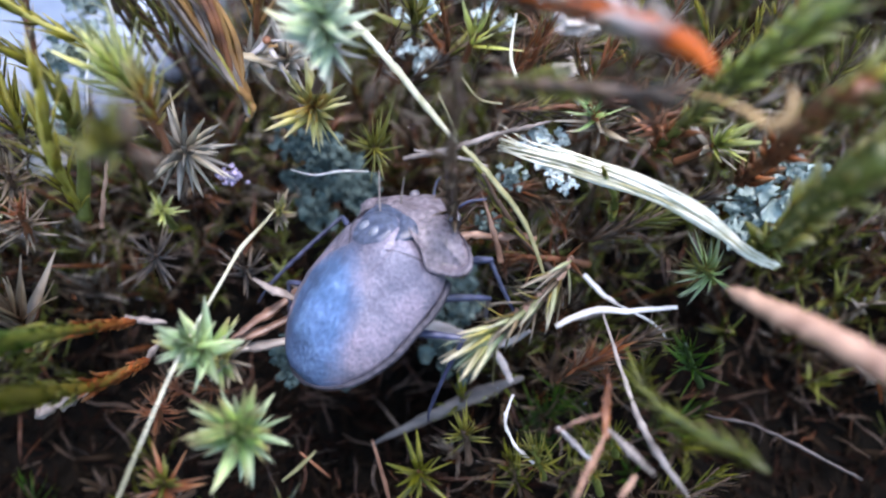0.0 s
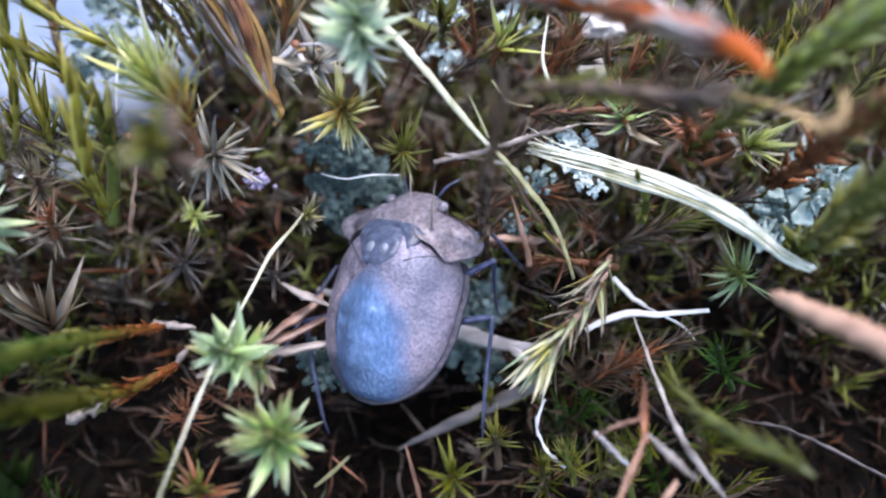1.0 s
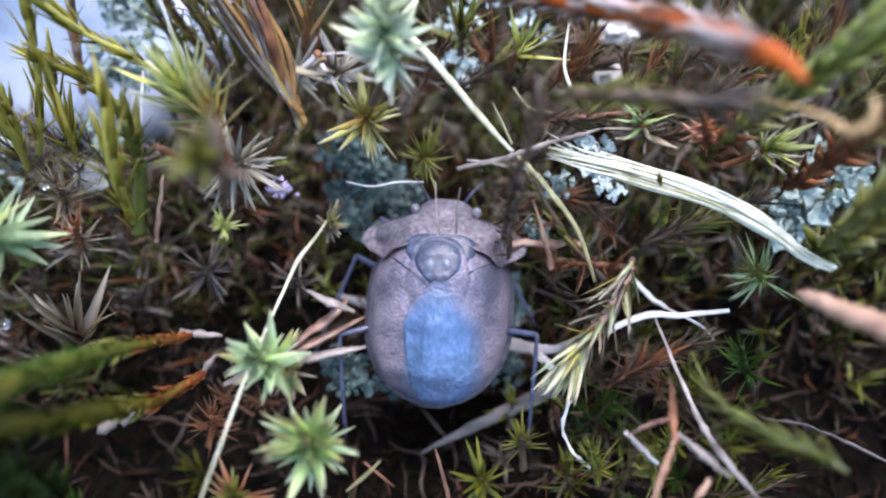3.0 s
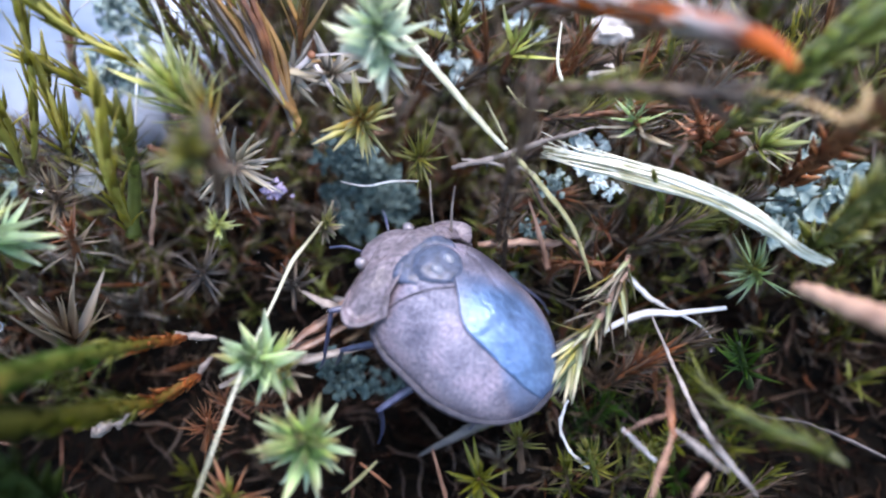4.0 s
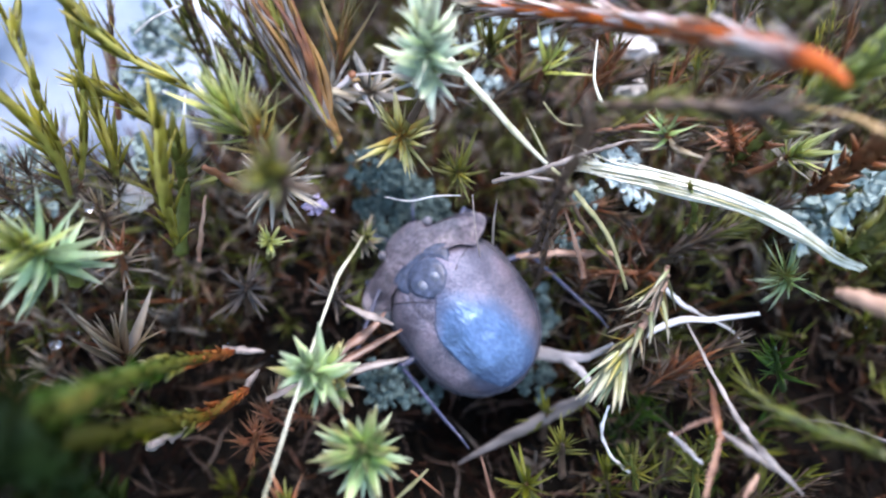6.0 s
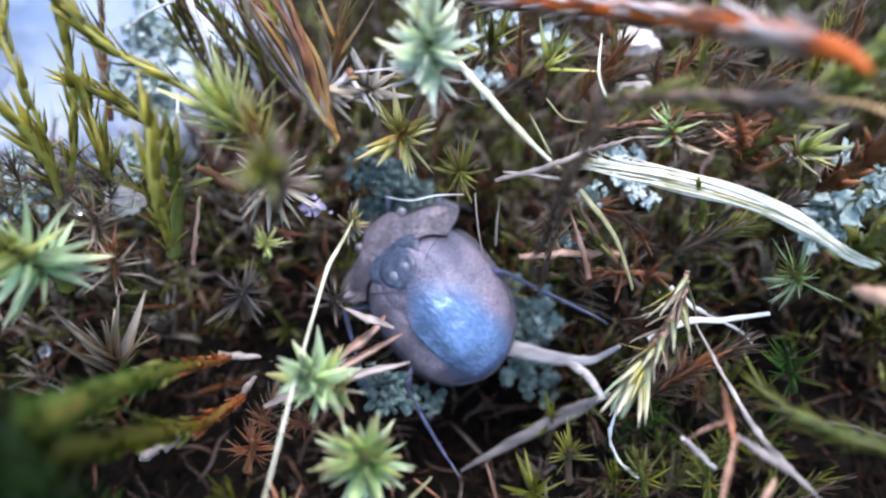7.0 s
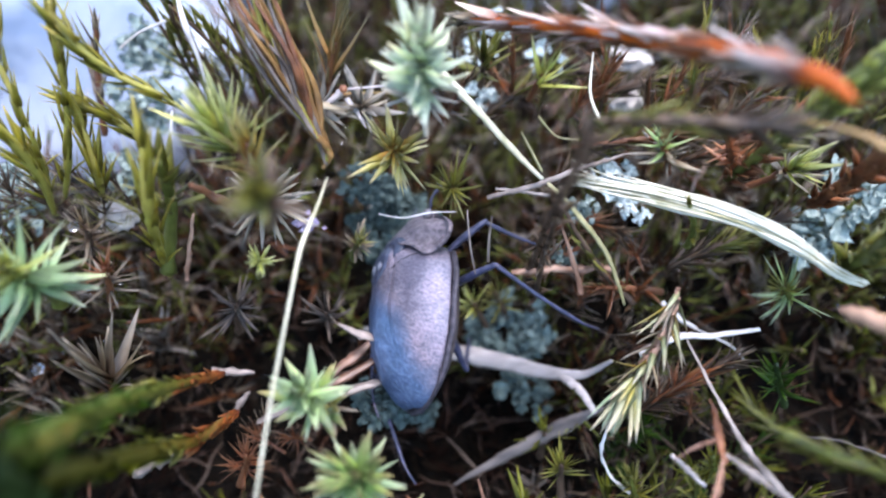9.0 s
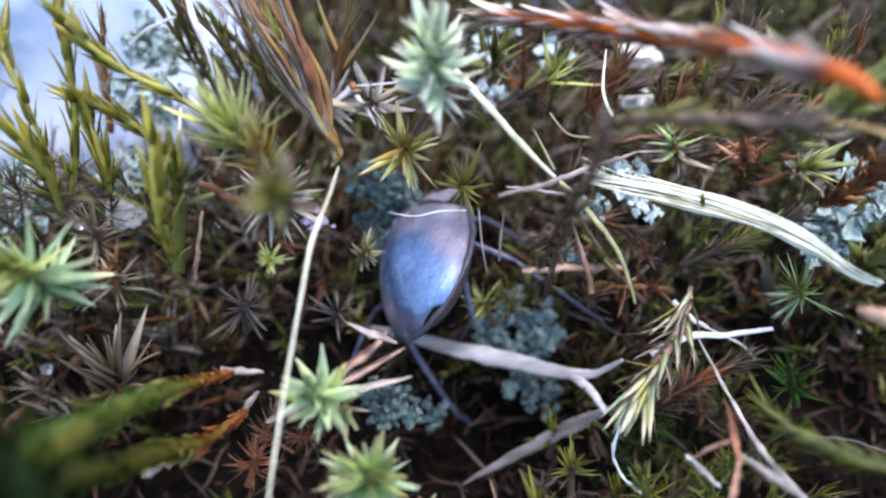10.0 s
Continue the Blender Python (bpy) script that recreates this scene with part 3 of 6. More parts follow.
# ---- the moss plants that stand out ----
def plants():
    P = moss_star
    P("tall pale green moss shoot with whitish older leaves", (-4.80, 19.85, 6.01), (-4.11, 19.64, 10.53), 1.6, 0.46, 96, L_MINT, S_BROWN, 8, 112, 0.52, 1,
      old=L_GREYED, old_share=0.1, small=0.75)
    P("green star-shaped moss rosette with bluish pale leaves", (-7.11, 10.24, -4.55), (-6.81, 8.24, 1.98), 1.6, 0.34, 104, L_GREEN, S_BROWN, 6, 104, 0.26, 2,
      old=L_PALE, old_share=0.4, small=0.7)
    P("pale green moss rosette beside a dry straw", (-9.03, 12.45, -2.89), (-8.88, 10.79, 3.02), 1.5, 0.42, 56, L_PALE, S_BROWN, 8, 92, 0.4, 3, old=L_GREEN, old_share=0.2)
    P("small beige moss rosette below a pale green one", (-8.42, 12.42, -2.90), (-7.85, 10.91, 1.75), 1.0, 0.28, 30, L_YELLOW, S_BROWN, 15, 95, 0.3, 4,
      old=L_BEIGE, old_share=0.5)
    P("bright yellow-green moss shoot, leaves fanned upward", (-10.63, 18.57, 4.93), (-11.52, 19.13, 7.73), 2.2, 0.27, 96, L_BRIGHT, S_RED, 4, 54, 0.6, 5,
      curl=0.05)
    P("rust-tinged moss shoot with upright leaves", (-9.99, 17.41, 5.31), (-10.15, 17.92, 7.84), 1.8, 0.28, 30, L_ORANGE, S_RED, 6, 50, 0.6, 6)
    P("olive brown moss rosette close to the lens", (-9.18, 14.43, 7.45), (-8.49, 12.18, 11.54), 1.15, 0.3, 40, L_OLIVE, S_BROWN, 8, 80, 0.3, 7, old=L_BROWN, old_share=0.3)
    P("bleached grey moss rosette with spread leaves", (-12.0, 21.0, 1.9), (-10.28, 19.26, 3.32), 2.0, 0.28, 46, L_GREYED, S_BROWN, 28, 100, 0.45, 8)
    P("moss rosette with an orange heart and yellow tips", (-5.61, 22.66, 1.85), (-5.22, 20.70, 4.51), 1.8, 0.27, 46, L_ORANGE, S_RED, 12, 86, 0.25, 9,
      old=L_YELLOW, old_share=0.35)
    P("large pale green moss rosette with a yellow heart", (-18.42, 15.71, 1.97), (-18.03, 14.19, 6.36), 2.2, 0.36, 64, L_BRIGHT, S_GREEN, 8, 98, 0.4, 10,
      old=L_PALE, old_share=0.5, thick=0.3)
    P("dry star of beige brown moss leaves", (-17.60, 13.40, -2.60), (-17.30, 13.95, -0.70), 2.9, 0.46, 18, L_BEIGE, S_RED, 8, 56, 0.5, 11, small=0.8, curl=0.02)
    P("tiny bright green moss star", (-11.15, 17.37, 0.85), (-10.35, 15.81, 3.95), 0.75, 0.11, 36, L_BRIGHT, S_GREEN, 15, 95, 0.2, 12)
    P("yellow-green moss star on a red stem", (9.83, 19.96, 1.94), (10.80, 18.94, 4.33), 1.6, 0.26, 40, L_BRIGHT, S_RED, 10, 85, 0.4, 14, old=L_GREYED, old_share=0.3)
    P("bright green tuft of moss leaves", (0.99, 25.00, 3.13), (1.47, 24.38, 5.19), 1.9, 0.25, 16, L_BRIGHT, S_RED, 5, 40, 0.5, 15)
    P("olive moss shoot with upright leaves", (-1.26, 25.62, 3.57), (-1.24, 24.76, 6.06), 2.2, 0.32, 18, L_OLIVE, S_BROWN, 5, 45, 0.5, 16)
    P("yellow brown moss star low in the tangle", (-0.66, 8.83, -5.52), (-0.95, 8.21, -2.23), 1.2, 0.16, 34, L_OLIVEGREEN, S_RED, 20, 92, 0.3, 17)
    P("green moss shoot low in the tangle", (1.13, 9.70, -6.09), (0.81, 9.92, -2.77), 1.2, 0.11, 36, L_OLIVE, S_BROWN, 8, 60, 0.5, 18)
    P("green moss shoot low in the tangle", (11.09, 12.31, -3.91), (9.32, 12.46, -0.05), 1.4, 0.13, 44, L_LUSH, S_DEEP, 8, 75, 0.6, 19)
    P("pale grey-green feathery moss shoot at the straw's end", (11.52, 15.89, -1.15), (9.92, 15.08, 1.35), 1.5, 0.1, 66, L_OLIVE, S_GREEN, 8, 80, 0.75, 20, old=L_PALE, old_share=0.45)
    P("dead moss star in the hollow, shade in its colour", (-13.16, 17.69, -3.98), (-12.43, 17.03, -0.70), 1.4, 0.14, 30, L_DEAD_SHADED, S_BROWN, 30, 105, 0.4, 21)
    P("dead moss star in the hollow, shade in its colour", (-8.80, 17.52, -4.04), (-8.57, 16.58, -0.98), 1.5, 0.17, 22, L_DEAD_SHADED, S_BROWN, 30, 100, 0.4, 22)
    P("bluish green moss star on a rusty stem", (7.28, 21.99, 0.93), (5.93, 21.25, 4.12), 1.5, 0.2, 40, L_PALE, S_RED, 8, 85, 0.6, 23, old=L_GREYED, old_share=0.4)
    P("rusty moss shoot with spiky leaves", (8.79, 19.88, 3.12), (6.80, 19.23, 7.00), 1.3, 0.25, 40, L_RUST, S_RED, 8, 60, 0.85, 24)
    P("moss shoot with a red stem and long narrow leaves", (-8.81, 24.96, 2.93), (-7.46, 24.53, 7.04), 3.4, 0.26, 16, L_GOLD, S_RED, 4, 34, 0.7, 25, curl=0.04)
    P("yellow-green moss rosette at the straw's foot", (-10.56, 8.44, -5.99), (-9.81, 7.30, -0.56), 1.4, 0.2, 44, L_OLIVE, S_BROWN, 12, 95, 0.25, 26, old=L_RUST, old_share=0.5)
    P("rusty dead moss rosette", (6.67, 17.65, -2.41), (3.12, 16.82, -0.59), 1.3, 0.25, 26, L_RUST, S_RED, 15, 90, 0.6, 27)
    P("rusty dead moss rosette", (-12.95, 11.23, -6.42), (-11.94, 11.29, -3.20), 1.3, 0.06, 60, L_RUST, S_RED, 15, 90, 0.7, 28)
    P("grey moss leaves under a pale shoot", (-6.17, 24.11, 2.33), (-6.64, 23.60, 4.45), 2.0, 0.4, 22, L_GREYED, S_BROWN, 25, 100, 0.3, 29)
    P("grey moss leaves round a white stalk", (-8.97, 25.21, 1.86), (-8.34, 24.07, 4.14), 1.9, 0.34, 16, L_GREYED, S_BROWN, 25, 95, 0.3, 30)
    P("moss shoot with small yellow leaves", (-2.52, 21.76, -0.05), (-2.95, 20.26, 2.58), 1.6, 0.15, 34, L_OLIVE, S_BROWN, 15, 85, 0.3, 31)
    P("dry pinkish brown moss shoot in front of rock", (-19.06, 25.38, 1.82), (-17.90, 26.84, 6.74), 1.4, 0.26, 34, L_BEIGE, S_RED, 6, 40, 0.8, 32)
    P("green moss shoot with drops on its leaves", (-14.99, 17.71, 1.04), (-13.62, 18.47, 6.69), 1.9, 0.42, 26, L_OLIVE, S_GREEN, 6, 55, 0.5, 36, thick=0.3)
    P("reddish moss tuft at the hollow's edge", (-17.78, 17.44, -0.48), (-17.10, 17.37, 2.00), 1.3, 0.14, 40, L_RUST, S_RED, 15, 95, 0.7, 37, old=L_BEIGE, old_share=0.5)
    P("greyish moss tuft at the hollow's edge", (-19.05, 19.73, -0.01), (-18.32, 19.39, 2.27), 1.5, 0.13, 32, L_BEIGE, S_BROWN, 15, 95, 0.7, 38)
    P("green moss shoot among the straw", (7.21, 18.06, 0.44), (6.15, 17.41, 3.95), 0.9, 0.2, 18, L_OLIVE, S_GREEN, 8, 50, 0.7, 39)
    P("olive moss shoot beside the straw", (5.01, 16.72, -1.89), (1.57, 18.66, 2.69), 1.3, 0.25, 24, L_OLIVE, S_BROWN, 8, 50, 0.9, 40)
    P("small green moss tuft beside the bug", (-1.23, 18.20, -5.73), (-2.20, 18.20, -3.10), 1.3, 0.16, 30, L_BRIGHT, S_BROWN, 8, 85, 0.6, 44, old=L_OLIVE, old_share=0.4)
    P("small olive moss tuft beside the bug", (-0.22, 18.58, -5.40), (-0.98, 18.70, -3.18), 1.2, 0.15, 28, L_OLIVE, S_BROWN, 8, 85, 0.6, 45)
    P("small green moss tuft under the sprig", (0.93, 12.58, -8.75), (0.85, 12.71, -6.11), 1.3, 0.16, 28, L_OLIVEGREEN, S_BROWN, 8, 85, 0.6, 46)
    P("small green moss shoot", (6.39, 8.03, -4.76), (5.24, 8.42, -0.70), 1.2, 0.11, 40, L_OLIVE, S_GREEN, 8, 70, 0.6, 41)
    P("small yellow-green moss tuft", (6.97, 9.31, -3.76), (6.03, 9.18, -0.73), 1.0, 0.1, 36, L_OLIVEGREEN, S_GREEN, 8, 70, 0.6, 42)
    P("green moss tuft below a long leaf", (4.38, 9.17, -6.44), (3.64, 9.63, -3.57), 1.4, 0.11, 40, L_OLIVE, S_GREEN, 8, 70, 0.6, 43)


plants()
BUD = moss_star("yellow moss bud in dry spreading leaves", (-7.49, 19.06, -1.58), (-6.87, 18.22, 0.94), 1.05, 0.2, 34, L_YELLOW, S_GREEN, 4, 70, 0.55, 13, old=L_BEIGE, old_share=0.4)


def back_shoots():
    """Slender shoots, some yellow-green and some brown, behind the dry frond and the grass blade."""
    rng = np.random.RandomState(21)
    a, b = np.array((-3.15, 25.46, 2.78)), np.array((17.17, 23.84, 2.52))
    looks = (("slender yellow-green moss shoot", L_STRAP, S_GREEN), ("slender brown moss shoot", L_BROWN, S_RED), ("slender olive moss shoot", L_OLIVE, S_BROWN), ("slender rust-brown moss shoot", L_RUST, S_RED), ("slender dry beige moss shoot", L_BEIGE, S_RED))
    for k in range(26):
        foot = a + (b - a) * (k + rng.rand()) / 26 + np.array([0, 3.5 * rng.rand() - 1.5, -0.8])
        tip = foot + np.array([1.2 * rng.randn(), 0.8 * rng.randn() - 0.4, 3.2 + 2.4 * rng.rand()])
        label, leaf, stem = looks[int(rng.randint(5))]
        moss_star(label, foot, tip, 1.4, 0.14, 32, leaf, stem, 5, 45, 0.85, 700 + k, thick=0.09, group="shoots behind the frond")


    for k in range(11):
        foot = np.array([-14.5 + 0.38 * k + 0.4 * rng.randn(), 27.2 + 1.0 * rng.randn(), 1.6])
        tip = foot + np.array([0.7 * rng.randn() - 0.6, 0.5 * rng.randn(), 4.6 + 1.8 * rng.rand()])
        label, leaf, stem = looks[(0, 2, 2, 1)[k % 4]]
        moss_star(label, foot, tip, 1.9, 0.2, 24, leaf, stem, 5, 36, 0.85, 730 + k, thick=0.12, group="shoots before the rock")


back_shoots()


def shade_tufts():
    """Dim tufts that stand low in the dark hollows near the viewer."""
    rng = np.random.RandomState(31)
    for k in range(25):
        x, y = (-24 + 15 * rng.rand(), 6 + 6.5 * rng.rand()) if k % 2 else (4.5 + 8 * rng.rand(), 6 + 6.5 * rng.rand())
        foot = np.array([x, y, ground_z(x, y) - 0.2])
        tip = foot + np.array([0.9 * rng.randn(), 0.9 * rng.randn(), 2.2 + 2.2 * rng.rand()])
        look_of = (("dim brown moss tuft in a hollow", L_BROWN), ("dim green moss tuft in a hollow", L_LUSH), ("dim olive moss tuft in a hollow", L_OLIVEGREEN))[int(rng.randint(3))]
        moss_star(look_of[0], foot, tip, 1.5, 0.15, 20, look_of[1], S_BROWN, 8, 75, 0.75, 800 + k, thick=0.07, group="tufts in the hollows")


shade_tufts()


def rusty_tufts():
    """Fine rust-brown tufts in the tangle between the dry grass and the sprig, and beside the hollow."""
    spots = ((1.72, 18.60, -0.51), (2.80, 18.65, 0.18), (4.05, 18.20, -0.77), (4.96, 18.36, -0.00), (2.96, 17.21, -1.55), (6.41, 13.94, -3.37), (7.08, 12.76, -3.63), (5.73, 13.15, -3.99),
             (-11.40, 13.82, -3.77), (-12.09, 12.62, -4.08), (-10.59, 12.36, -4.25), (9.05, 22.19, 3.63), (10.02, 21.35, 3.01), (8.12, 21.76, 2.03))
    rng = np.random.RandomState(5)
    for k, p in enumerate(spots):
        p = np.array(p)
        lean = np.array([0.8 * rng.randn(), 0.6 * rng.randn(), 1.5])
        moss_star("fine rust-brown dead moss tuft", p - lean, p, 1.0, 0.07, 40, (L_RUST, L_RUST, L_BEIGE)[k % 3], S_RED, 8, 80, 0.8, 500 + k, thick=0.07, old=L_BROWN, old_share=0.3, group="rusty tufts")


rusty_tufts()


def brown_fronds():
    """Dead, leafy shoots that lie across one another behind the dry grass blade."""
    rng = np.random.RandomState(91)
    for k, (a, b, dark) in enumerate((((2.6, 22.3, 2.6), (11.2, 22.6, 3.6), 1), ((4.6, 25.0, 3.2), (10.0, 24.6, 4.2), 0), ((1.5, 20.9, 1.4), (7.4, 22.0, 3.0), 0), ((7.0, 21.4, 2.2), (14.5, 23.5, 4.4), 1), ((-1.5, 24.6, 2.2), (4.0, 26.2, 3.6), 0),
                                      ((6.4, 17.6, -0.6), (11.2, 18.6, 1.2), 0), ((5.0, 12.8, -4.6), (8.6, 13.8, -2.2), 1), ((0.2, 19.6, -1.2), (4.6, 19.2, 0.2), 1))):
        a, b = np.array(a), np.array(b)
        mid = (a + b) / 2 + rng.randn(3) * np.array([0.4, 0.4, 0.3]) + np.array([0, 0, 0.4])
        scaly_shoot("dead_shoot", ("dead olive-brown moss shoot lying across others", "dead dark brown moss shoot lying across others")[dark], [a, mid, b], [0.07, 0.12, 0.1, 0.04], (S_BROWN, S_RED)[dark],
                    [(0.3, L_BROWN), (0.7, (L_OLIVE, L_RUST)[dark]), (1, L_BROWN)], 84, 1.3, 0.15, 24, 600 + k, group="dead shoots lying across")
    for k in range(12):
        x, y = 3.5 + 6.5 * rng.rand(), 8.5 + 6.5 * rng.rand()
        foot = np.array([x, y, max(ground_z(x, y), -8.5)])
        tip = foot + np.array([1.2 * rng.randn(), 0.8 * rng.randn(), 2.8 + 2.4 * rng.rand()])
        moss_star("feathery moist olive moss shoot", foot, tip, 1.5, 0.11, 38, (L_OLIVEGREEN, L_LUSH, L_OLIVEGREEN, L_BROWN)[k % 4], S_BROWN, 8, 62, 0.8, 650 + k, thick=0.07, group="feathery shoots")


brown_fronds()


# ---- shoots clad in scale leaves, and stems ----
def shoots():
    S = scaly_shoot
    S("moss_shoot", "bent moss shoot, red-brown foot and green leafy end", [(-12.73, 14.02, -1.25), (-13.41, 12.03, 1.75), (-13.65, 9.30, 5.70), (-13.67, 6.89, 8.89), (-14.23, 5.23, 11.02)],
      [0.1, 0.22, 0.34, 0.42, 0.42], S_BAND, [(0.26, L_FOOT), (0.36, L_OLIVE), (1, L_LUSH)], 190, 0.7, 0.3, 14, 51, foot_size=0.45)
    # The end towards the lens has shade painted into its leaf colour.
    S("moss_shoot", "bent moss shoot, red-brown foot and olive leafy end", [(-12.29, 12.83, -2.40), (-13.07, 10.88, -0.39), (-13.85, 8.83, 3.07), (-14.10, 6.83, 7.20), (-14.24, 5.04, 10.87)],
      [0.1, 0.2, 0.34, 0.44, 0.44], banded("stem_olive_to_red", [(0.0, (0.02, 0.022, 0.003)), (0.5, (0.07, 0.065, 0.007)), (0.75, (0.13, 0.085, 0.012)), (1.0, (0.18, 0.04, 0.015))], "X", 0.4), [(0.3, L_FOOT), (0.4, L_OLIVE), (0.58, L_OLIVEGREEN), (1, L_SHADED)], 190, 0.7, 0.3, 14, 52, foot_size=0.45)
    # Leaf and stem colours here are darkened to stand for shade.
    S("moss_shoot", "olive moss shoot near the lens, shade in its colour", [(-15.75, 6.77, 0.19), (-14.57, 6.14, 6.03), (-13.71, 5.61, 10.69), (-14.07, 5.92, 12.18)],
      [0.4, 0.6, 0.66, 0.5], S_DEEP, [(1, L_SHADED)], 160, 1.3, 0.4, 24, 53)
    S("dry_frond", "dry brown moss shoot with pinkish scales and a bare orange end", [(-2.35, 23.75, 8.42), (0.00, 21.38, 9.67), (2.09, 19.16, 10.78), (3.51, 17.31, 11.65), (4.64, 15.62, 12.38), (5.41, 14.11, 13.01), (5.94, 13.08, 13.36), (6.16, 12.30, 13.39)],
      [0.06, 0.2, 0.26, 0.29, 0.29, 0.31, 0.24, 0.05], ORANGE, [(0.06, L_BEIGE), (0.12, L_PINK), (0.16, L_RUST), (0.24, L_PINK), (0.28, L_RUST), (0.36, L_PINK), (0.41, L_RUST), (0.5, L_PINK), (0.56, L_RUST), (0.66, L_PINK), (0.7, L_BEIGE), (1, L_PINK)], 160, 1.5, 0.28, 5, 54, (0.03, 0.8), "moss", -1)
    S("moss_shoot", "green moss shoot with a rusty foot", [(8.64, 19.52, 3.00), (8.92, 18.15, 6.32), (9.36, 16.83, 9.67), (10.22, 16.37, 11.79), (11.39, 16.58, 13.16)],
      [0.15, 0.25, 0.4, 0.45, 0.45], S_GREEN, [(0.22, L_RUST), (0.4, L_YELLOW), (1, L_BRIGHT)], 110, 1.1, 0.34, 20, 55)
    S("moss_shoot", "olive moss shoot leaning over the lichen", [(12.14, 18.58, 2.19), (11.67, 16.80, 5.85), (11.04, 14.95, 9.47), (11.30, 14.13, 11.36)],
      [0.2, 0.32, 0.4, 0.4], S_RED, [(0.55, L_RUST), (1, L_YELLOW)], 70, 1.1, 0.34, 20, 56)
    S("moss_shoot", "green moss shoot beside the straw", [(12.31, 15.66, 1.51), (11.62, 13.97, 5.21), (11.42, 13.10, 8.27), (11.93, 12.75, 10.47)],
      [0.2, 0.35, 0.5, 0.5], S_GREEN, [(0.2, L_OLIVE), (1, L_YELLOW)], 80, 1.2, 0.4, 24, 57)
    S("moss_shoot", "moist olive green moss shoot with a pinkish bare end", [(6.66, 9.65, 2.17), (7.09, 8.67, 2.56), (7.85, 7.62, 3.28), (8.64, 6.71, 4.11), (9.2, 6.1, 4.3)],
      [0.08, 0.17, 0.2, 0.17, 0.05], banded("stem_olive_to_pink", [(0.0, (0.06, 0.07, 0.008)), (0.5, (0.1, 0.12, 0.012)), (1.0, (0.05, 0.06, 0.01))], "X", 0.4), [(1, L_OLIVEGREEN)], 60, 0.95, 0.11, 24, 58, (0, 0.95), toward=-1, foot_size=1.3)
    S("moss_shoot", "blurred olive brown moss shoot", [(1.19, 16.20, 9.62), (2.80, 14.86, 10.76), (4.47, 14.12, 11.23), (6.09, 13.95, 11.13)],
      [0.1, 0.18, 0.2, 0.1], S_BROWN, [(0.5, L_OLIVE), (1, L_BROWN)], 50, 1.0, 0.25, 25, 59)
    for k, (label, pts, rad, size) in enumerate((
            ("olive moss stalk with a round head before the rock", [(-20.13, 21.13, 2.32), (-19.45, 20.92, 4.69), (-19.23, 21.13, 6.74), (-19.51, 22.03, 8.68), (-19.49, 22.57, 9.35)], [0.12, 0.15, 0.14, 0.16, 0.36], 1.0),
            ("olive strap-leaved moss stalk bending outward", [(-20.03, 20.53, 1.85), (-19.39, 20.17, 4.11), (-19.26, 19.86, 6.40), (-19.88, 19.74, 8.82), (-20.78, 19.66, 10.00)], [0.14, 0.26, 0.3, 0.24, 0.2], 1.5),
            ("olive moss stalk with a tuft halfway", [(-19.55, 21.11, 2.31), (-18.61, 21.16, 4.26), (-17.81, 21.65, 6.54), (-17.31, 22.14, 8.81), (-17.16, 23.22, 10.27)], [0.14, 0.24, 0.17, 0.14, 0.2], 1.3),
            ("long olive moss stalk arching over the rock", [(-13.10, 21.89, 5.54), (-14.02, 21.86, 6.76), (-15.37, 21.77, 7.93), (-16.11, 21.70, 9.12), (-16.78, 22.08, 10.04)], [0.1, 0.14, 0.17, 0.24, 0.16], 1.2),
            ("short olive moss stalk leaning over the hollow", [(-15.33, 21.51, 4.58), (-16.19, 21.62, 5.91), (-17.43, 21.85, 6.70)], [0.16, 0.2, 0.1], 1.2),
            ("thick olive moss stalk rising from a rusty tuft", [(-15.23, 18.14, 0.10), (-14.70, 17.51, 2.78), (-14.07, 17.21, 5.71), (-13.58, 17.82, 8.09)], [0.12, 0.24, 0.34, 0.1], 1.5),
            ("olive moss stalk beside a thicker one", [(-17.72, 20.69, 2.65), (-17.30, 20.56, 4.44), (-17.31, 21.52, 6.45)], [0.18, 0.24, 0.08], 1.3))):
        S("moss_stalk", label, pts, [0.72 * r for r in rad], S_STRAP, [(1, L_STRAP)], 26, 1.25 * size, 0.24, 13, 400 + k, (0.12, 0.98), group="stalks before the rock")
    S("dark_shoot", "dark moss shoot standing out of focus before the hollow", [(0.40, 17.88, -0.59), (0.20, 15.78, 5.27), (0.22, 14.18, 9.04), (0.53, 13.86, 11.25)],
      [0.1, 0.12, 0.12, 0.08], S_BROWN, [(1, L_BROWN)], 30, 1.0, 0.2, 35, 65)
    S("dark_shoot", "olive moss shoot standing out of focus before the hollow", [(0.70, 17.44, -2.12), (0.45, 16.21, 3.13), (0.36, 14.92, 7.11)],
      [0.1, 0.12, 0.08], S_BROWN, [(1, L_BROWN)], 26, 1.0, 0.2, 35, 66)


shoots()


def rock_fringe():
    """Small dark tufts at the foot of the stalks, before the pale rock."""
    rng = np.random.RandomState(77)
    a, b = np.array((-23.63, 20.60, 1.22)), np.array((-16.83, 21.42, 0.71))
    for k in range(11):
        foot = a + (b - a) * (k + rng.rand()) / 11 + rng.randn(3) * np.array([0.2, 0.5, 0.2])
        tip = foot + np.array([rng.randn() * 0.6, 0.5 * rng.randn(), 1.6 + 1.6 * rng.rand()])
        moss_star("dark brown bristly moss tuft at the rock's foot", foot, tip, 1.8, 0.09, 34, (L_BROWN, L_BEIGE, L_BROWN)[k % 3], S_BROWN, 6, 80, 0.8, 300 + k, thick=0.06,
                  old=L_OLIVE, old_share=0.25, group="tufts at the rock's foot")


rock_fringe()


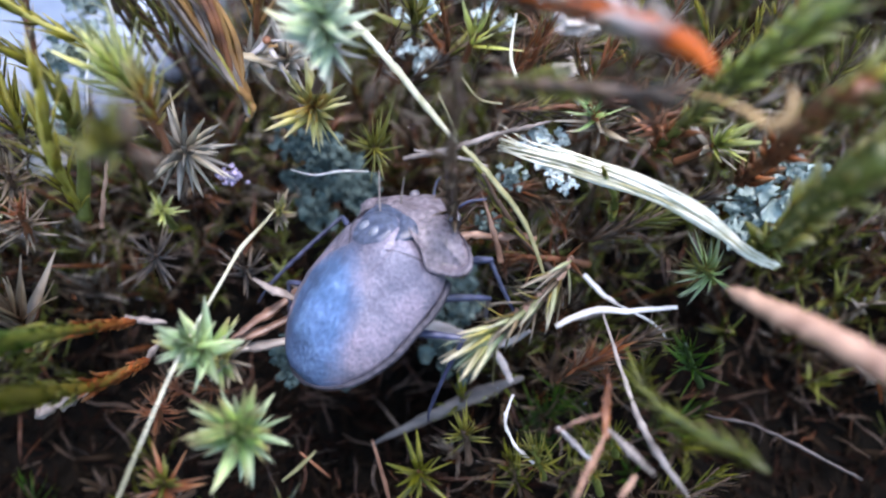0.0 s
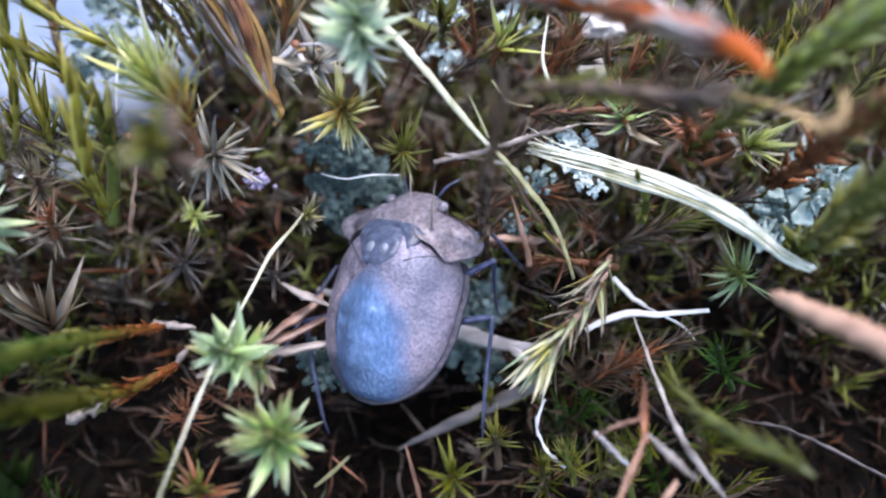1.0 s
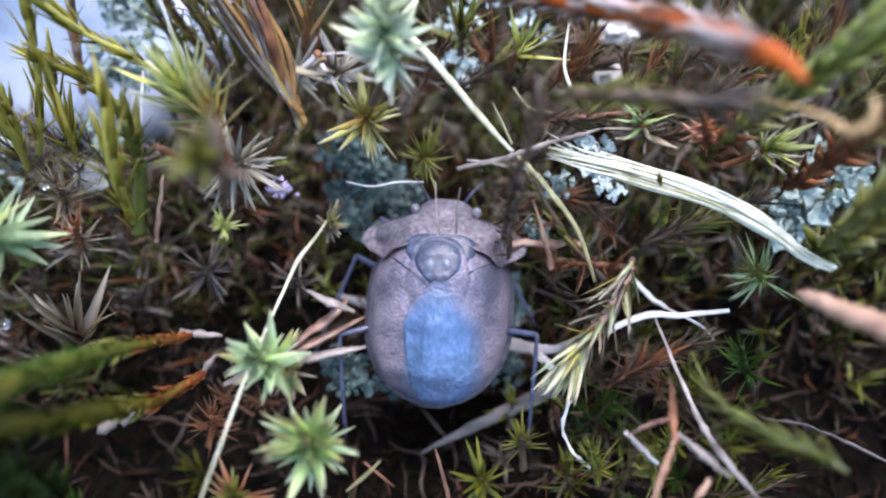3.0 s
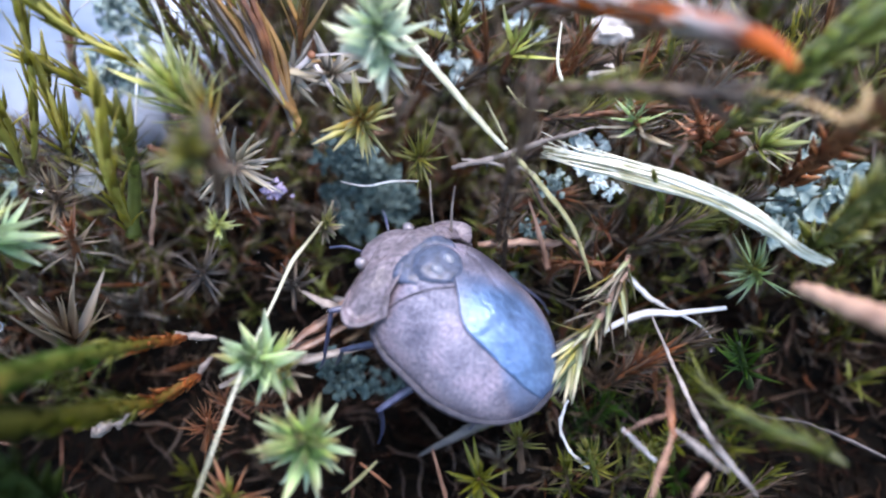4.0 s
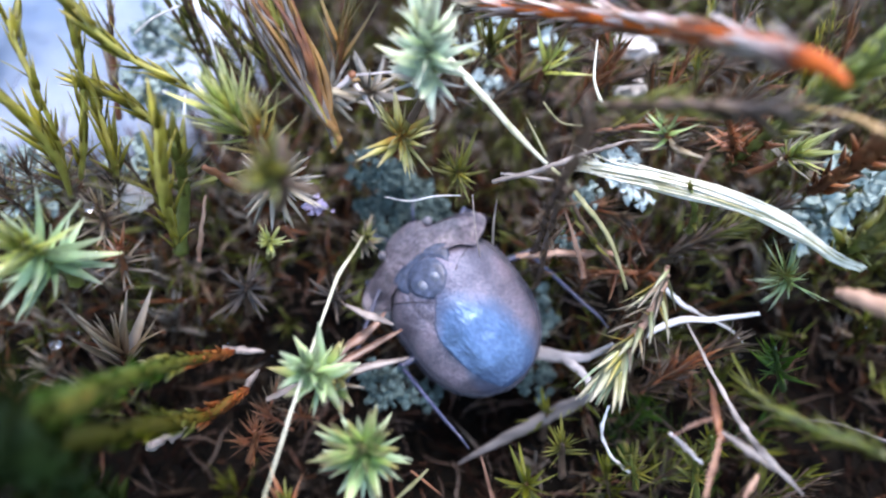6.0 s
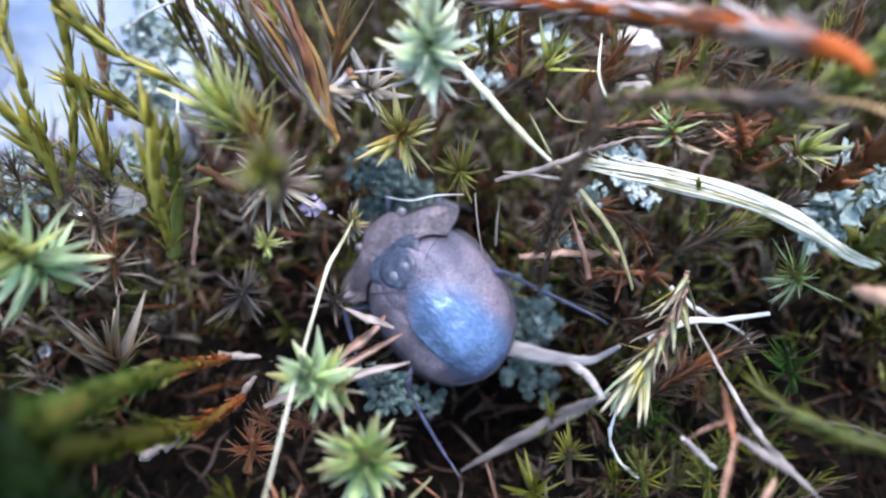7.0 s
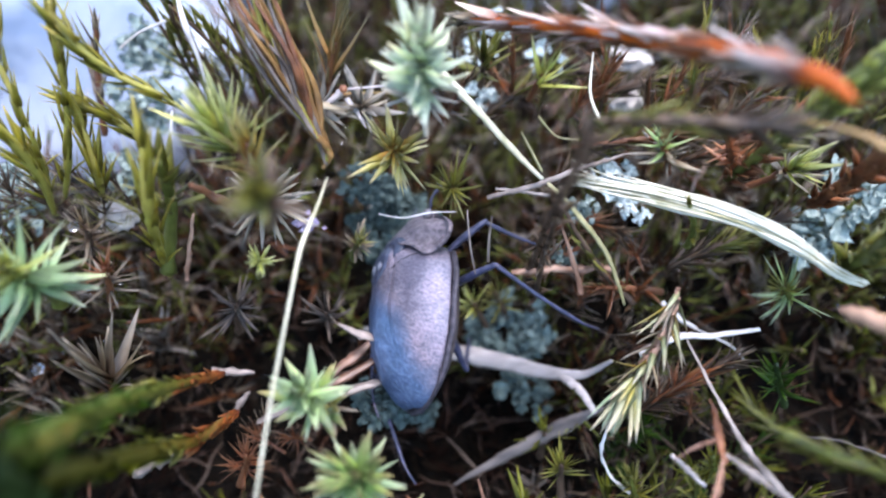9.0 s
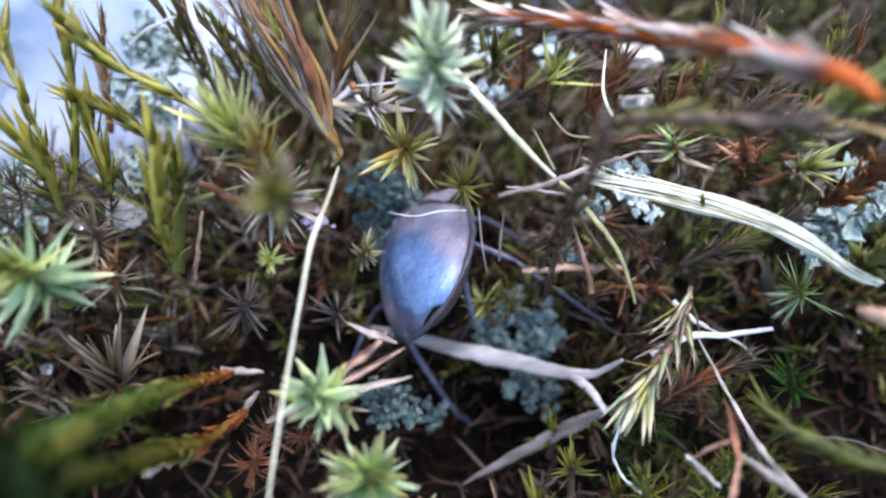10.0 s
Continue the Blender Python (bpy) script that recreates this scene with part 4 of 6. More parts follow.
def gold_leaves():
    """A bent, golden dead stem whose leaves run up and away in a sheaf."""
    base = new("golden_shoot")
    tagged(base, "golden dead moss shoot, its long leaves in a sheaf", "moss")
    o = np.array((-7.87, 22.00, 3.45))
    base.matrix_world = as_matrix(np.eye(3), o)
    stem = np.array([(-8.41, 21.66, 2.67), (-8.06, 21.83, 3.31), (-8.65, 22.07, 4.50), (-9.27, 22.32, 6.19)]) - o
    v, f = tube(stem, [0.08, 0.15, 0.2, 0.1], 28, 9, 0.8, 0.08, 3)
    part("stem", v, f, GOLDEN, base)
    rng = np.random.RandomState(4)
    far_a, far_b = np.array((-11.57, 22.56, 11.13)) - o, np.array((-9.78, 24.37, 10.02)) - o
    for k in range(40):
        s = 0.15 + 0.8 * k / 40
        a = spline(stem, 40)[int(39 * (0.12 + 0.75 * rng.rand()))] + 0.06 * rng.randn(3)
        e = far_a + (far_b - far_a) * rng.rand() + rng.randn(3) * 0.3
        e = a + (e - a) * (0.55 + 0.5 * rng.rand())
        m = a * 0.5 + e * 0.5 + rng.randn(3) * 0.22 + np.array([0.15, 0, -0.1])
        v, f = tube([a, m, e], [0.07, 0.15, 0.12, 0.02], 18, 6, 0.35, 0.06, 50 + k)
        part("leaf", v, f, (GOLDEN, S_STRAP, GOLDEN, GREY_TWIG, S_RED)[k % 5], base)


gold_leaves()


# ---- straws, twigs and dead leaves ----
def straws():
    # the pale sheaf of dry grass
    sheaf = new("dry_grass_sheaf")
    tagged(sheaf, "pale dry grass blade split into fibres", "dry grass")
    o = np.array((11.51, 14.04, 3.10))
    sheaf.matrix_world = as_matrix(np.eye(3), o)
    rng = np.random.RandomState(5)
    main = np.array([(12.04, 13.95, 3.04), (11.04, 14.42, 3.26), (9.56, 15.60, 3.63), (7.67, 16.86, 3.81), (5.51, 18.03, 3.66), (3.78, 19.31, 3.10), (2.38, 20.51, 2.48)]) - o
    for k in range(40):
        u = rng.randn(3) * 0.5
        wide = np.array([0.06, 0.34, 0.75, 1.0, 1.0, 0.95, 0.75 if k % 5 else 1.9])[:, None]
        off = np.array([0.1, 0.55, 0.35]) * (k / 19.5 - 1) * 0.47 + 0.22 * u
        stop = 7 if k % 3 else 5 + k % 2
        pts = (main + wide * off + 0.06 * rng.randn(7, 3))[:stop]
        v, f = tube(pts, [0.03, 0.055, 0.07, 0.065, 0.045, 0.01], 26, 6, 0.8, 0.07, k)
        part("fibre", v, f, (STRAW, STRAW_MID, STRAW, STRAW_OLD, STRAW)[(k * 3) % 5], sheaf)
    stick("dry_grass", "long straight dry grass blade, pale straw colour", [(-3.96, 22.27, 7.88), (-2.52, 21.66, 6.56), (-0.96, 20.30, 5.29), (0.52, 18.62, 4.53)],
          [0.15, 0.16, 0.14, 0.08], STRAW_MID, 30, 8, 0.5, 0.05, 1, "dry grass", up=(0, -0.6, 0.8))
    stick("dry_grass", "olive lower end of a dry grass blade", [(0.77, 18.62, 4.29), (2.11, 17.88, 2.98), (3.31, 17.13, 1.42), (4.34, 16.17, -1.06)],
          [0.1, 0.15, 0.13, 0.08], STRAW_OLD, 26, 8, 0.5, 0.05, 2, "dry grass")
    stick("grass_fibre", "thin dry fibre beside a grass blade", [(0.51, 18.78, 4.78), (0.11, 19.59, 5.27), (-0.21, 20.15, 5.69)], [0.06, 0.05, 0.02], STRAW_OLD, 14, 5, 1, 0, 3, "dry grass")
    stick("twig", "thin grey-brown dead twig lying across", [(-1.58, 18.82, 3.38), (0.26, 18.84, 3.94), (2.23, 19.56, 4.02), (4.43, 20.63, 3.62)], [0.09, 0.12, 0.1, 0.04], GREY_TWIG, 30, 7, 1, 0.12, 4)
    stick("twig", "thin grey-brown dead twig lying across", [(-1.16, 19.43, 3.23), (0.97, 19.03, 3.09), (1.80, 18.81, 2.93)], [0.06, 0.1, 0.05], DEADLEAF, 20, 7, 0.6, 0.12, 5)
    stick("grass_fibre", "thin white hair-like fibre over the hollow", [(-6.00, 18.25, 3.38), (-5.01, 17.95, 3.41), (-3.96, 17.99, 3.59), (-2.92, 18.10, 3.44)], [0.015, 0.03, 0.035, 0.02], WHITE_TWIG, 24, 5, 1, 0, 6, "fibre")
    stick("grass_fibre", "thin curved pale fibre", [(0.76, 21.74, 5.03), (1.44, 21.04, 4.52), (2.39, 20.87, 4.40)], [0.03, 0.035, 0.03], STRAW_OLD, 18, 5, 1, 0, 7, "fibre")
    stick("grass_fibre", "thin pale curved thorn-like leaf", [(2.88, 20.39, 5.93), (2.58, 21.21, 6.55), (2.78, 22.47, 7.52)], [0.09, 0.06, 0.02], STRAW, 18, 5, 0.6, 0, 8, "fibre")
    stick("grass_fibre", "thin pale upright fibre", [(-1.68, 16.76, 1.81), (-1.64, 17.18, 2.76), (-1.50, 17.71, 3.55)], [0.06, 0.05, 0.02], DEADLEAF, 14, 5, 1, 0, 9, "fibre")
    stick("grass_fibre", "thin pale upright fibre", [(-2.27, 15.92, 2.16), (-2.43, 16.71, 3.01), (-2.47, 17.93, 3.70)], [0.025, 0.03, 0.02], DEADLEAF, 14, 5, 1, 0, 10, "fibre")
    # white forked twig and the curled root
    fork = new("white_twig")
    tagged(fork, "white forked dry twig", "twig")
    o = np.array((6.29, 14.76, -1.61))
    fork.matrix_world = as_matrix(np.eye(3), o)
    for pts, rad, nm in (([(4.77, 14.25, -2.03), (6.25, 14.69, -1.54), (7.79, 14.44, -1.07), (9.65, 14.43, -0.79)], [0.12, 0.17, 0.13, 0.09], "stem"),
                         ([(6.12, 16.41, -1.35), (6.78, 15.69, -1.64), (7.37, 15.08, -1.59)], [0.13, 0.13, 0.1], "branch"),
                         ([(7.37, 15.08, -1.59), (9.18, 14.80, -2.79), (9.90, 14.46, -3.54)], [0.05, 0.06, 0.02], "branch")):
        v, f = tube(np.array(pts) - o, rad, 30, 8, 0.7, 0.045, 3)
        part(nm, v, f, WHITE_TWIG, fork)
    stick("white_root", "white curled rootlet below the sprig", [(2.84, 11.17, -2.16), (2.50, 10.52, -2.91), (2.91, 9.81, -3.95), (3.72, 9.25, -4.62)], [0.05, 0.08, 0.06, 0.08], WHITE_TWIG, 26, 7, 0.7, 0.14, 11, "root")
    # dead leaves under the bug
    leaf = new("dead_leaf")
    tagged(leaf, "long pale dead leaf with a branching white end", "dead leaf")
    o = np.array((-3.87, 15.98, -3.88))
    leaf.matrix_world = as_matrix(np.eye(3), o)
    for pts, rad, nm, mt in (([(-7.71, 18.85, -6.10), (-3.54, 17.17, -5.73), (-0.93, 16.09, -5.33), (1.52, 14.99, -4.82), (2.96, 14.71, -4.36), (3.86, 14.61, -3.13)], [0.1, 0.4, 0.44, 0.3, 0.17, 0.07], "blade", BLEACHED),
                             ([(1.76, 14.93, -4.73), (2.54, 14.13, -4.82), (3.05, 12.89, -4.75)], [0.22, 0.2, 0.12], "fork", BLEACHED)):
        v, f = tube(np.array(pts) - o, rad, 34, 10, 0.25, 0.045, 2, (0, -0.6, 0.8))
        part(nm, v, f, mt, leaf)
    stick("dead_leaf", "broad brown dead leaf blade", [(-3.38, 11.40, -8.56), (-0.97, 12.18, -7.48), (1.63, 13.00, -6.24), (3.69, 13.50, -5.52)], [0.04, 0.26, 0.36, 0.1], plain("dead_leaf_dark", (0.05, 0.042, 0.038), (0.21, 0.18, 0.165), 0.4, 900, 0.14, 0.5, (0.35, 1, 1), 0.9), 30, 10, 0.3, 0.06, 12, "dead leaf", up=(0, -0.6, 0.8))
    for k, (a, b, c) in enumerate((((-9.68, 13.58, -2.66), (-8.21, 14.13, -2.60), (-5.69, 15.43, -2.44)), ((-9.62, 13.43, -3.16), (-7.75, 13.85, -3.06), (-5.48, 14.45, -3.31)),
                                   ((-8.90, 13.90, -2.28), (-7.44, 15.03, -2.14), (-6.43, 16.12, -2.05)), ((-11.58, 12.55, -2.86), (-10.06, 12.82, -2.37), (-8.18, 13.48, -2.59)))):
        stick("dead_leaf", "rust-coloured dead leaf strip", [a, b, c], [0.1, 0.26, 0.06], RUSTLEAF if k % 2 == 0 else DEADLEAF, 18, 7, 0.35, 0.08, 20 + k, "dead leaf")
    stick("dead_leaf", "pale grey dead leaf scrap", [(-8.08, 15.88, -0.87), (-6.96, 15.28, -0.94), (-6.00, 15.06, -1.34)], [0.05, 0.22, 0.06], GREY_TWIG, 16, 7, 0.3, 0.05, 25, "dead leaf")
    stick("twig", "brown twig end behind the bug", [(-0.50, 17.56, -0.08), (1.51, 17.54, -0.06), (4.16, 17.72, -0.51)], [0.14, 0.18, 0.1], PINK_TWIG, 26, 8, 0.8, 0.14, 26)
    stick("thorn", "small rust-red pointed leaf", [(2.48, 16.64, -0.73), (2.12, 17.35, 0.43), (1.59, 18.42, 1.87)], [0.14, 0.13, 0.02], PINK_TWIG, 16, 7, 0.5, 0.08, 27, "dead leaf")
    stick("twig", "upright reddish dry twig", [(-14.09, 17.21, 0.92), (-13.84, 17.96, 2.01), (-13.46, 18.91, 3.25)], [0.08, 0.11, 0.04], PINK_TWIG, 22, 7, 1, 0.16, 28)
    stick("twig", "red-brown twig end with a pale tip", [(-11.56, 18.71, 3.63), (-12.12, 18.40, 4.65), (-12.75, 18.14, 5.69)], [0.18, 0.2, 0.1], S_RED, 18, 7, 1, 0.1, 29)
    stick("grass_fibre", "white bent hair before the rock", [(-15.04, 22.14, 8.85), (-14.27, 22.57, 9.20), (-13.28, 22.87, 9.45)], [0.03, 0.05, 0.05], WHITE_TWIG, 18, 5, 1, 0, 30, "fibre")
    stick("grass_fibre", "white split straw before the rock", [(-12.26, 21.83, 7.40), (-12.34, 22.21, 8.32), (-12.58, 22.64, 9.28), (-12.82, 23.51, 9.94)], [0.03, 0.07, 0.12, 0.06], WHITE_TWIG, 18, 6, 0.6, 0, 31, "fibre")
    stick("grass_fibre", "short white straw beside green moss", [(-14.10, 22.21, 5.77), (-14.19, 21.46, 5.19), (-14.45, 20.91, 4.13)], [0.05, 0.08, 0.03], WHITE_TWIG, 14, 6, 0.6, 0, 32, "fibre")
    # the white stalk with its cup
    cup = new("white_stalk")
    tagged(cup, "white dry stalk opening into a small dark cup", "moss")
    o = np.array((-7.40, 23.87, 5.14))
    cup.matrix_world = as_matrix(np.eye(3), o)
    for pts, rad, nm in (([(-8.92, 23.33, 4.20), (-8.12, 23.54, 4.63), (-7.46, 23.79, 5.08)], [0.06, 0.13, 0.22], "stalk"),
                         ([(-7.20, 23.86, 5.14), (-5.94, 23.56, 5.44), (-5.07, 23.48, 5.64)], [0.08, 0.07, 0.03], "spike"),
                         ([(-7.22, 23.54, 4.90), (-6.75, 22.99, 4.48), (-6.47, 22.49, 4.10)], [0.12, 0.11, 0.02], "spike")):
        v, f = tube(np.array(pts) - o, rad, 18, 8, 0.5, 0.05, 4)
        part(nm, v, f, BLEACHED, cup)
    c0 = np.array((-7.30, 23.62, 5.33)) - o
    v, f = tube([c0, c0 + np.array([0.0, -0.06, 0.1])], [0.17, 0.17], 3, 14, 1, 0, 0)
    part("mouth", v, f, S_RED, cup, "dark red-brown mouth")
    # lower right: fork of red-brown stems, light twig, pink twig
    bf = new("forked_twig")
    tagged(bf, "red-brown forked dead stem with pale ends", "twig")
    o = np.array((5.63, 8.93, 1.60))
    bf.matrix_world = as_matrix(np.eye(3), o)
    for pts, rad, mt, nm in (([(6.11, 10.80, 0.52), (5.65, 9.47, 1.38), (5.35, 8.00, 1.76)], [0.08, 0.16, 0.1], S_RED, "stem"),
                             ([(5.44, 8.26, 1.71), (4.73, 7.06, 2.04), (4.01, 5.91, 2.40)], [0.06, 0.13, 0.05], PINK_TWIG, "leaf"),
                             ([(5.48, 8.29, 1.73), (5.91, 7.39, 2.31), (6.40, 6.46, 2.87)], [0.06, 0.12, 0.02], DEADLEAF, "leaf"),
                             ([(5.59, 8.94, 1.48), (4.71, 8.65, 1.74), (3.75, 8.26, 1.68)], [0.05, 0.08, 0.02], RUSTLEAF, "leaf"),
                             ([(3.94, 8.66, 0.98), (4.46, 8.23, 0.66), (5.12, 7.81, 0.10)], [0.06, 0.09, 0.05], BLEACHED, "leaf"),
                             ([(6.03, 6.61, 2.22), (5.72, 6.29, 1.97), (5.45, 5.96, 1.71)], [0.05, 0.1, 0.02], PINK_TWIG, "leaf")):
        v, f = tube(np.array(pts) - o, rad, 30, 8, 0.45, 0.12, 6, (0, -0.6, 0.8))
        part(nm, v, f, mt, bf)
    stick("dead_leaf", "long straight dead stem, grey-brown and worn", [(6.69, 14.45, -1.33), (6.92, 12.07, -1.02), (7.19, 9.60, -0.51), (7.60, 7.93, -0.02), (8.17, 6.45, 0.37)], [0.04, 0.07, 0.11, 0.13, 0.04], DEADLEAF, 34, 8, 0.5, 0.1, 71, "dead leaf", up=(0, -0.6, 0.8))
    stick("curl", "yellow-brown curled leaf close to the lens", [(6.81, 14.76, 10.66), (7.64, 13.35, 11.38), (8.17, 12.51, 11.52), (8.60, 12.61, 11.83), (8.72, 13.16, 12.23)], [0.03, 0.09, 0.2, 0.16, 0.03], plain("curl_tan", (0.1, 0.06, 0.02), (0.3, 0.19, 0.07), 0.5), 34, 8, 0.5, 0.12, 33, "dead leaf")
    stick("twig", "thick pinkish brown twig close to the lens", [(8.78, 11.25, 5.75), (8.94, 11.06, 5.86), (9.28, 10.39, 6.36), (9.83, 9.49, 6.96), (11.01, 7.97, 7.60), (12.62, 6.13, 8.26)], [0.03, 0.2, 0.28, 0.34, 0.38, 0.4], PINK_TWIG, 44, 12, 1, 0.045, 34)
    # A grey twig whose dark colour carries the shade it lies in.
    stick("twig", "grey dead twig, its shade put into the colour", [(11.11, 11.13, -4.12), (12.73, 10.37, -3.43), (13.98, 9.36, -2.92), (15.94, 7.96, -2.68)], [0.04, 0.06, 0.07, 0.06], plain("twig_shaded", (0.02, 0.016, 0.014), (0.07, 0.055, 0.05), 0.5), 30, 8, 1, 0.16, 35)
    stick("grass_fibre", "small dry grass stem crossing others", [(-6.08, 7.89, -2.56), (-5.39, 8.24, -2.02), (-4.71, 8.66, -1.44)], [0.04, 0.09, 0.03], STRAW_OLD, 14, 6, 0.6, 0, 36, "fibre")
    stick("grass_fibre", "small dry grass stem crossing others", [(-5.37, 8.71, -1.67), (-4.74, 8.28, -1.98), (-4.25, 7.99, -2.45)], [0.03, 0.05, 0.02], S_RED, 14, 6, 0.6, 0, 37, "fibre")
    stick("dead_leaf", "narrow upright pale dead leaf", [(-2.08, 7.48, -4.06), (-2.37, 8.37, -2.63), (-2.66, 9.11, -1.56)], [0.07, 0.08, 0.02], RUSTLEAF, 16, 7, 0.4, 0.05, 38, "dead leaf")
    stick("twig", "pale fuzzy dead stem under a green shoot", [(-15.74, 10.14, -1.64), (-14.79, 10.69, -1.82), (-13.79, 11.34, -2.06)], [0.2, 0.28, 0.14], DEADLEAF, 18, 8, 0.8, 0.15, 39)
    stick("twig", "pale fuzzy dead stem end", [(-13.32, 14.36, -1.50), (-12.48, 14.25, -1.57), (-11.55, 14.17, -1.61)], [0.1, 0.17, 0.05], GREY_TWIG, 16, 8, 0.8, 0.1, 40)
    stick("twig", "pale fuzzy dead stem end", [(-12.55, 12.78, -2.70), (-12.16, 13.25, -2.33), (-11.78, 13.52, -2.12)], [0.1, 0.16, 0.06], GREY_TWIG, 16, 8, 0.8, 0.1, 41)


straws()


def lichens():
    lichen("teal crumbly lichen in the hollow behind the bug", (-5.60, 22.43, -3.27), 1.9, LICHEN_SHADED, 1)
    lichen("teal crumbly lichen in the hollow behind the bug", (-5.02, 23.34, -2.73), 1.8, LICHEN_SHADED, 2)
    lichen("teal crumbly lichen in the hollow behind the bug", (-6.66, 23.63, -0.57), 1.3, LICHEN_SHADED, 12)
    lichen("pale teal lichen cushion by the straw", (4.66, 21.45, 1.15), 1.15, LICHEN_PALE, 3, 30)
    lichen("pale teal lichen cushion by the straw", (5.10, 19.55, 1.20), 0.65, LICHEN_PALE, 4, 20)
    lichen("pale teal lichen cushion by the straw", (3.10, 20.30, 0.60), 0.7, LICHEN_MID, 5, 20)
    lichen("broad teal lichen under moss shoots", (14.80, 19.64, 0.48), 1.9, LICHEN_MID, 6, 24)
    lichen("broad teal lichen under moss shoots", (13.30, 18.89, -0.76), 1.5, LICHEN_MID, 7, 24)
    lichen("teal lichen under the bug", (-6.61, 14.10, -5.23), 1.3, LICHEN_SHADED, 8)
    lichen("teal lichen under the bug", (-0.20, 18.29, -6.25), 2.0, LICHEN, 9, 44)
    lichen("teal lichen under the bug", (0.24, 15.49, -7.40), 1.5, LICHEN_SHADED, 10, 30)
    lichen("teal lichen under the bug", (-4.86, 14.70, -7.47), 0.9, LICHEN_SHADED, 11, 24)
    for k, (p, size) in enumerate((((-24.29, 24.10, -0.53), 1.8), ((-17.82, 28.03, 1.34), 1.7), ((-17.64, 30.96, 2.34), 1.6), ((-18.64, 24.41, 0.45), 1.2))):
        lichen("pale crusty lichen at the foot of the rock", p, size, LICHEN_MID, 60 + k, 40)
    lichen("small lilac lichen in the hollow", (-9.26, 20.33, 0.63), 0.6, LILAC, 13, 14)
    lichen("small teal lichen behind the bug", (1.98, 18.59, -0.51), 0.7, LICHEN, 14, 14)
    for k, (p, r) in enumerate((((6.31, 28.04, 2.94), (1.0, 0.8, 0.6)), ((6.10, 26.30, 1.60), (0.7, 0.5, 0.7)), ((-17.81, 21.02, 0.91), (0.8, 0.6, 0.7)))):
        boulder("stone_flake", "small cream stone flake between the moss", p, r, WHITE_STONE, 7.0 + k, 0.45, "stone")
    for k, p in enumerate(((-1.21, 29.46, 2.34), (-1.14, 27.07, 1.76), (2.3, 29.33, 2.2), (0.4, 31.5, 2.6))):
        lichen("pale bluish lichen far back between the stems", p, 1.0, LICHEN_PALE, 90 + k, 10)
    boulder("water_drop", "clear water drop on a leaf", (-18.71, 13.12, 1.49), (0.2, 0.2, 0.17), WATER, 1, 0.05, "water drop")
    boulder("water_drop", "clear water drop on a leaf", (-18.52, 19.03, 2.62), (0.22, 0.22, 0.2), WATER, 2, 0.05, "water drop")


lichens()


def ball(centre, radii, nu=16, nv=10):
    verts, faces = [], []
    for j in range(nv + 1):
        t = math.pi * j / nv
        for i in range(nu):
            a = 2 * math.pi * i / nu
            verts.append((centre[0] + radii[0] * math.sin(t) * math.cos(a), centre[1] + radii[1] * math.sin(t) * math.sin(a), centre[2] + radii[2] * math.cos(t)))
    for j in range(nv):
        for i in range(nu):
            i2 = (i + 1) % nu
            faces.append((j * nu + i, (j + 1) * nu + i, (j + 1) * nu + i2, j * nu + i2))
    return verts, faces


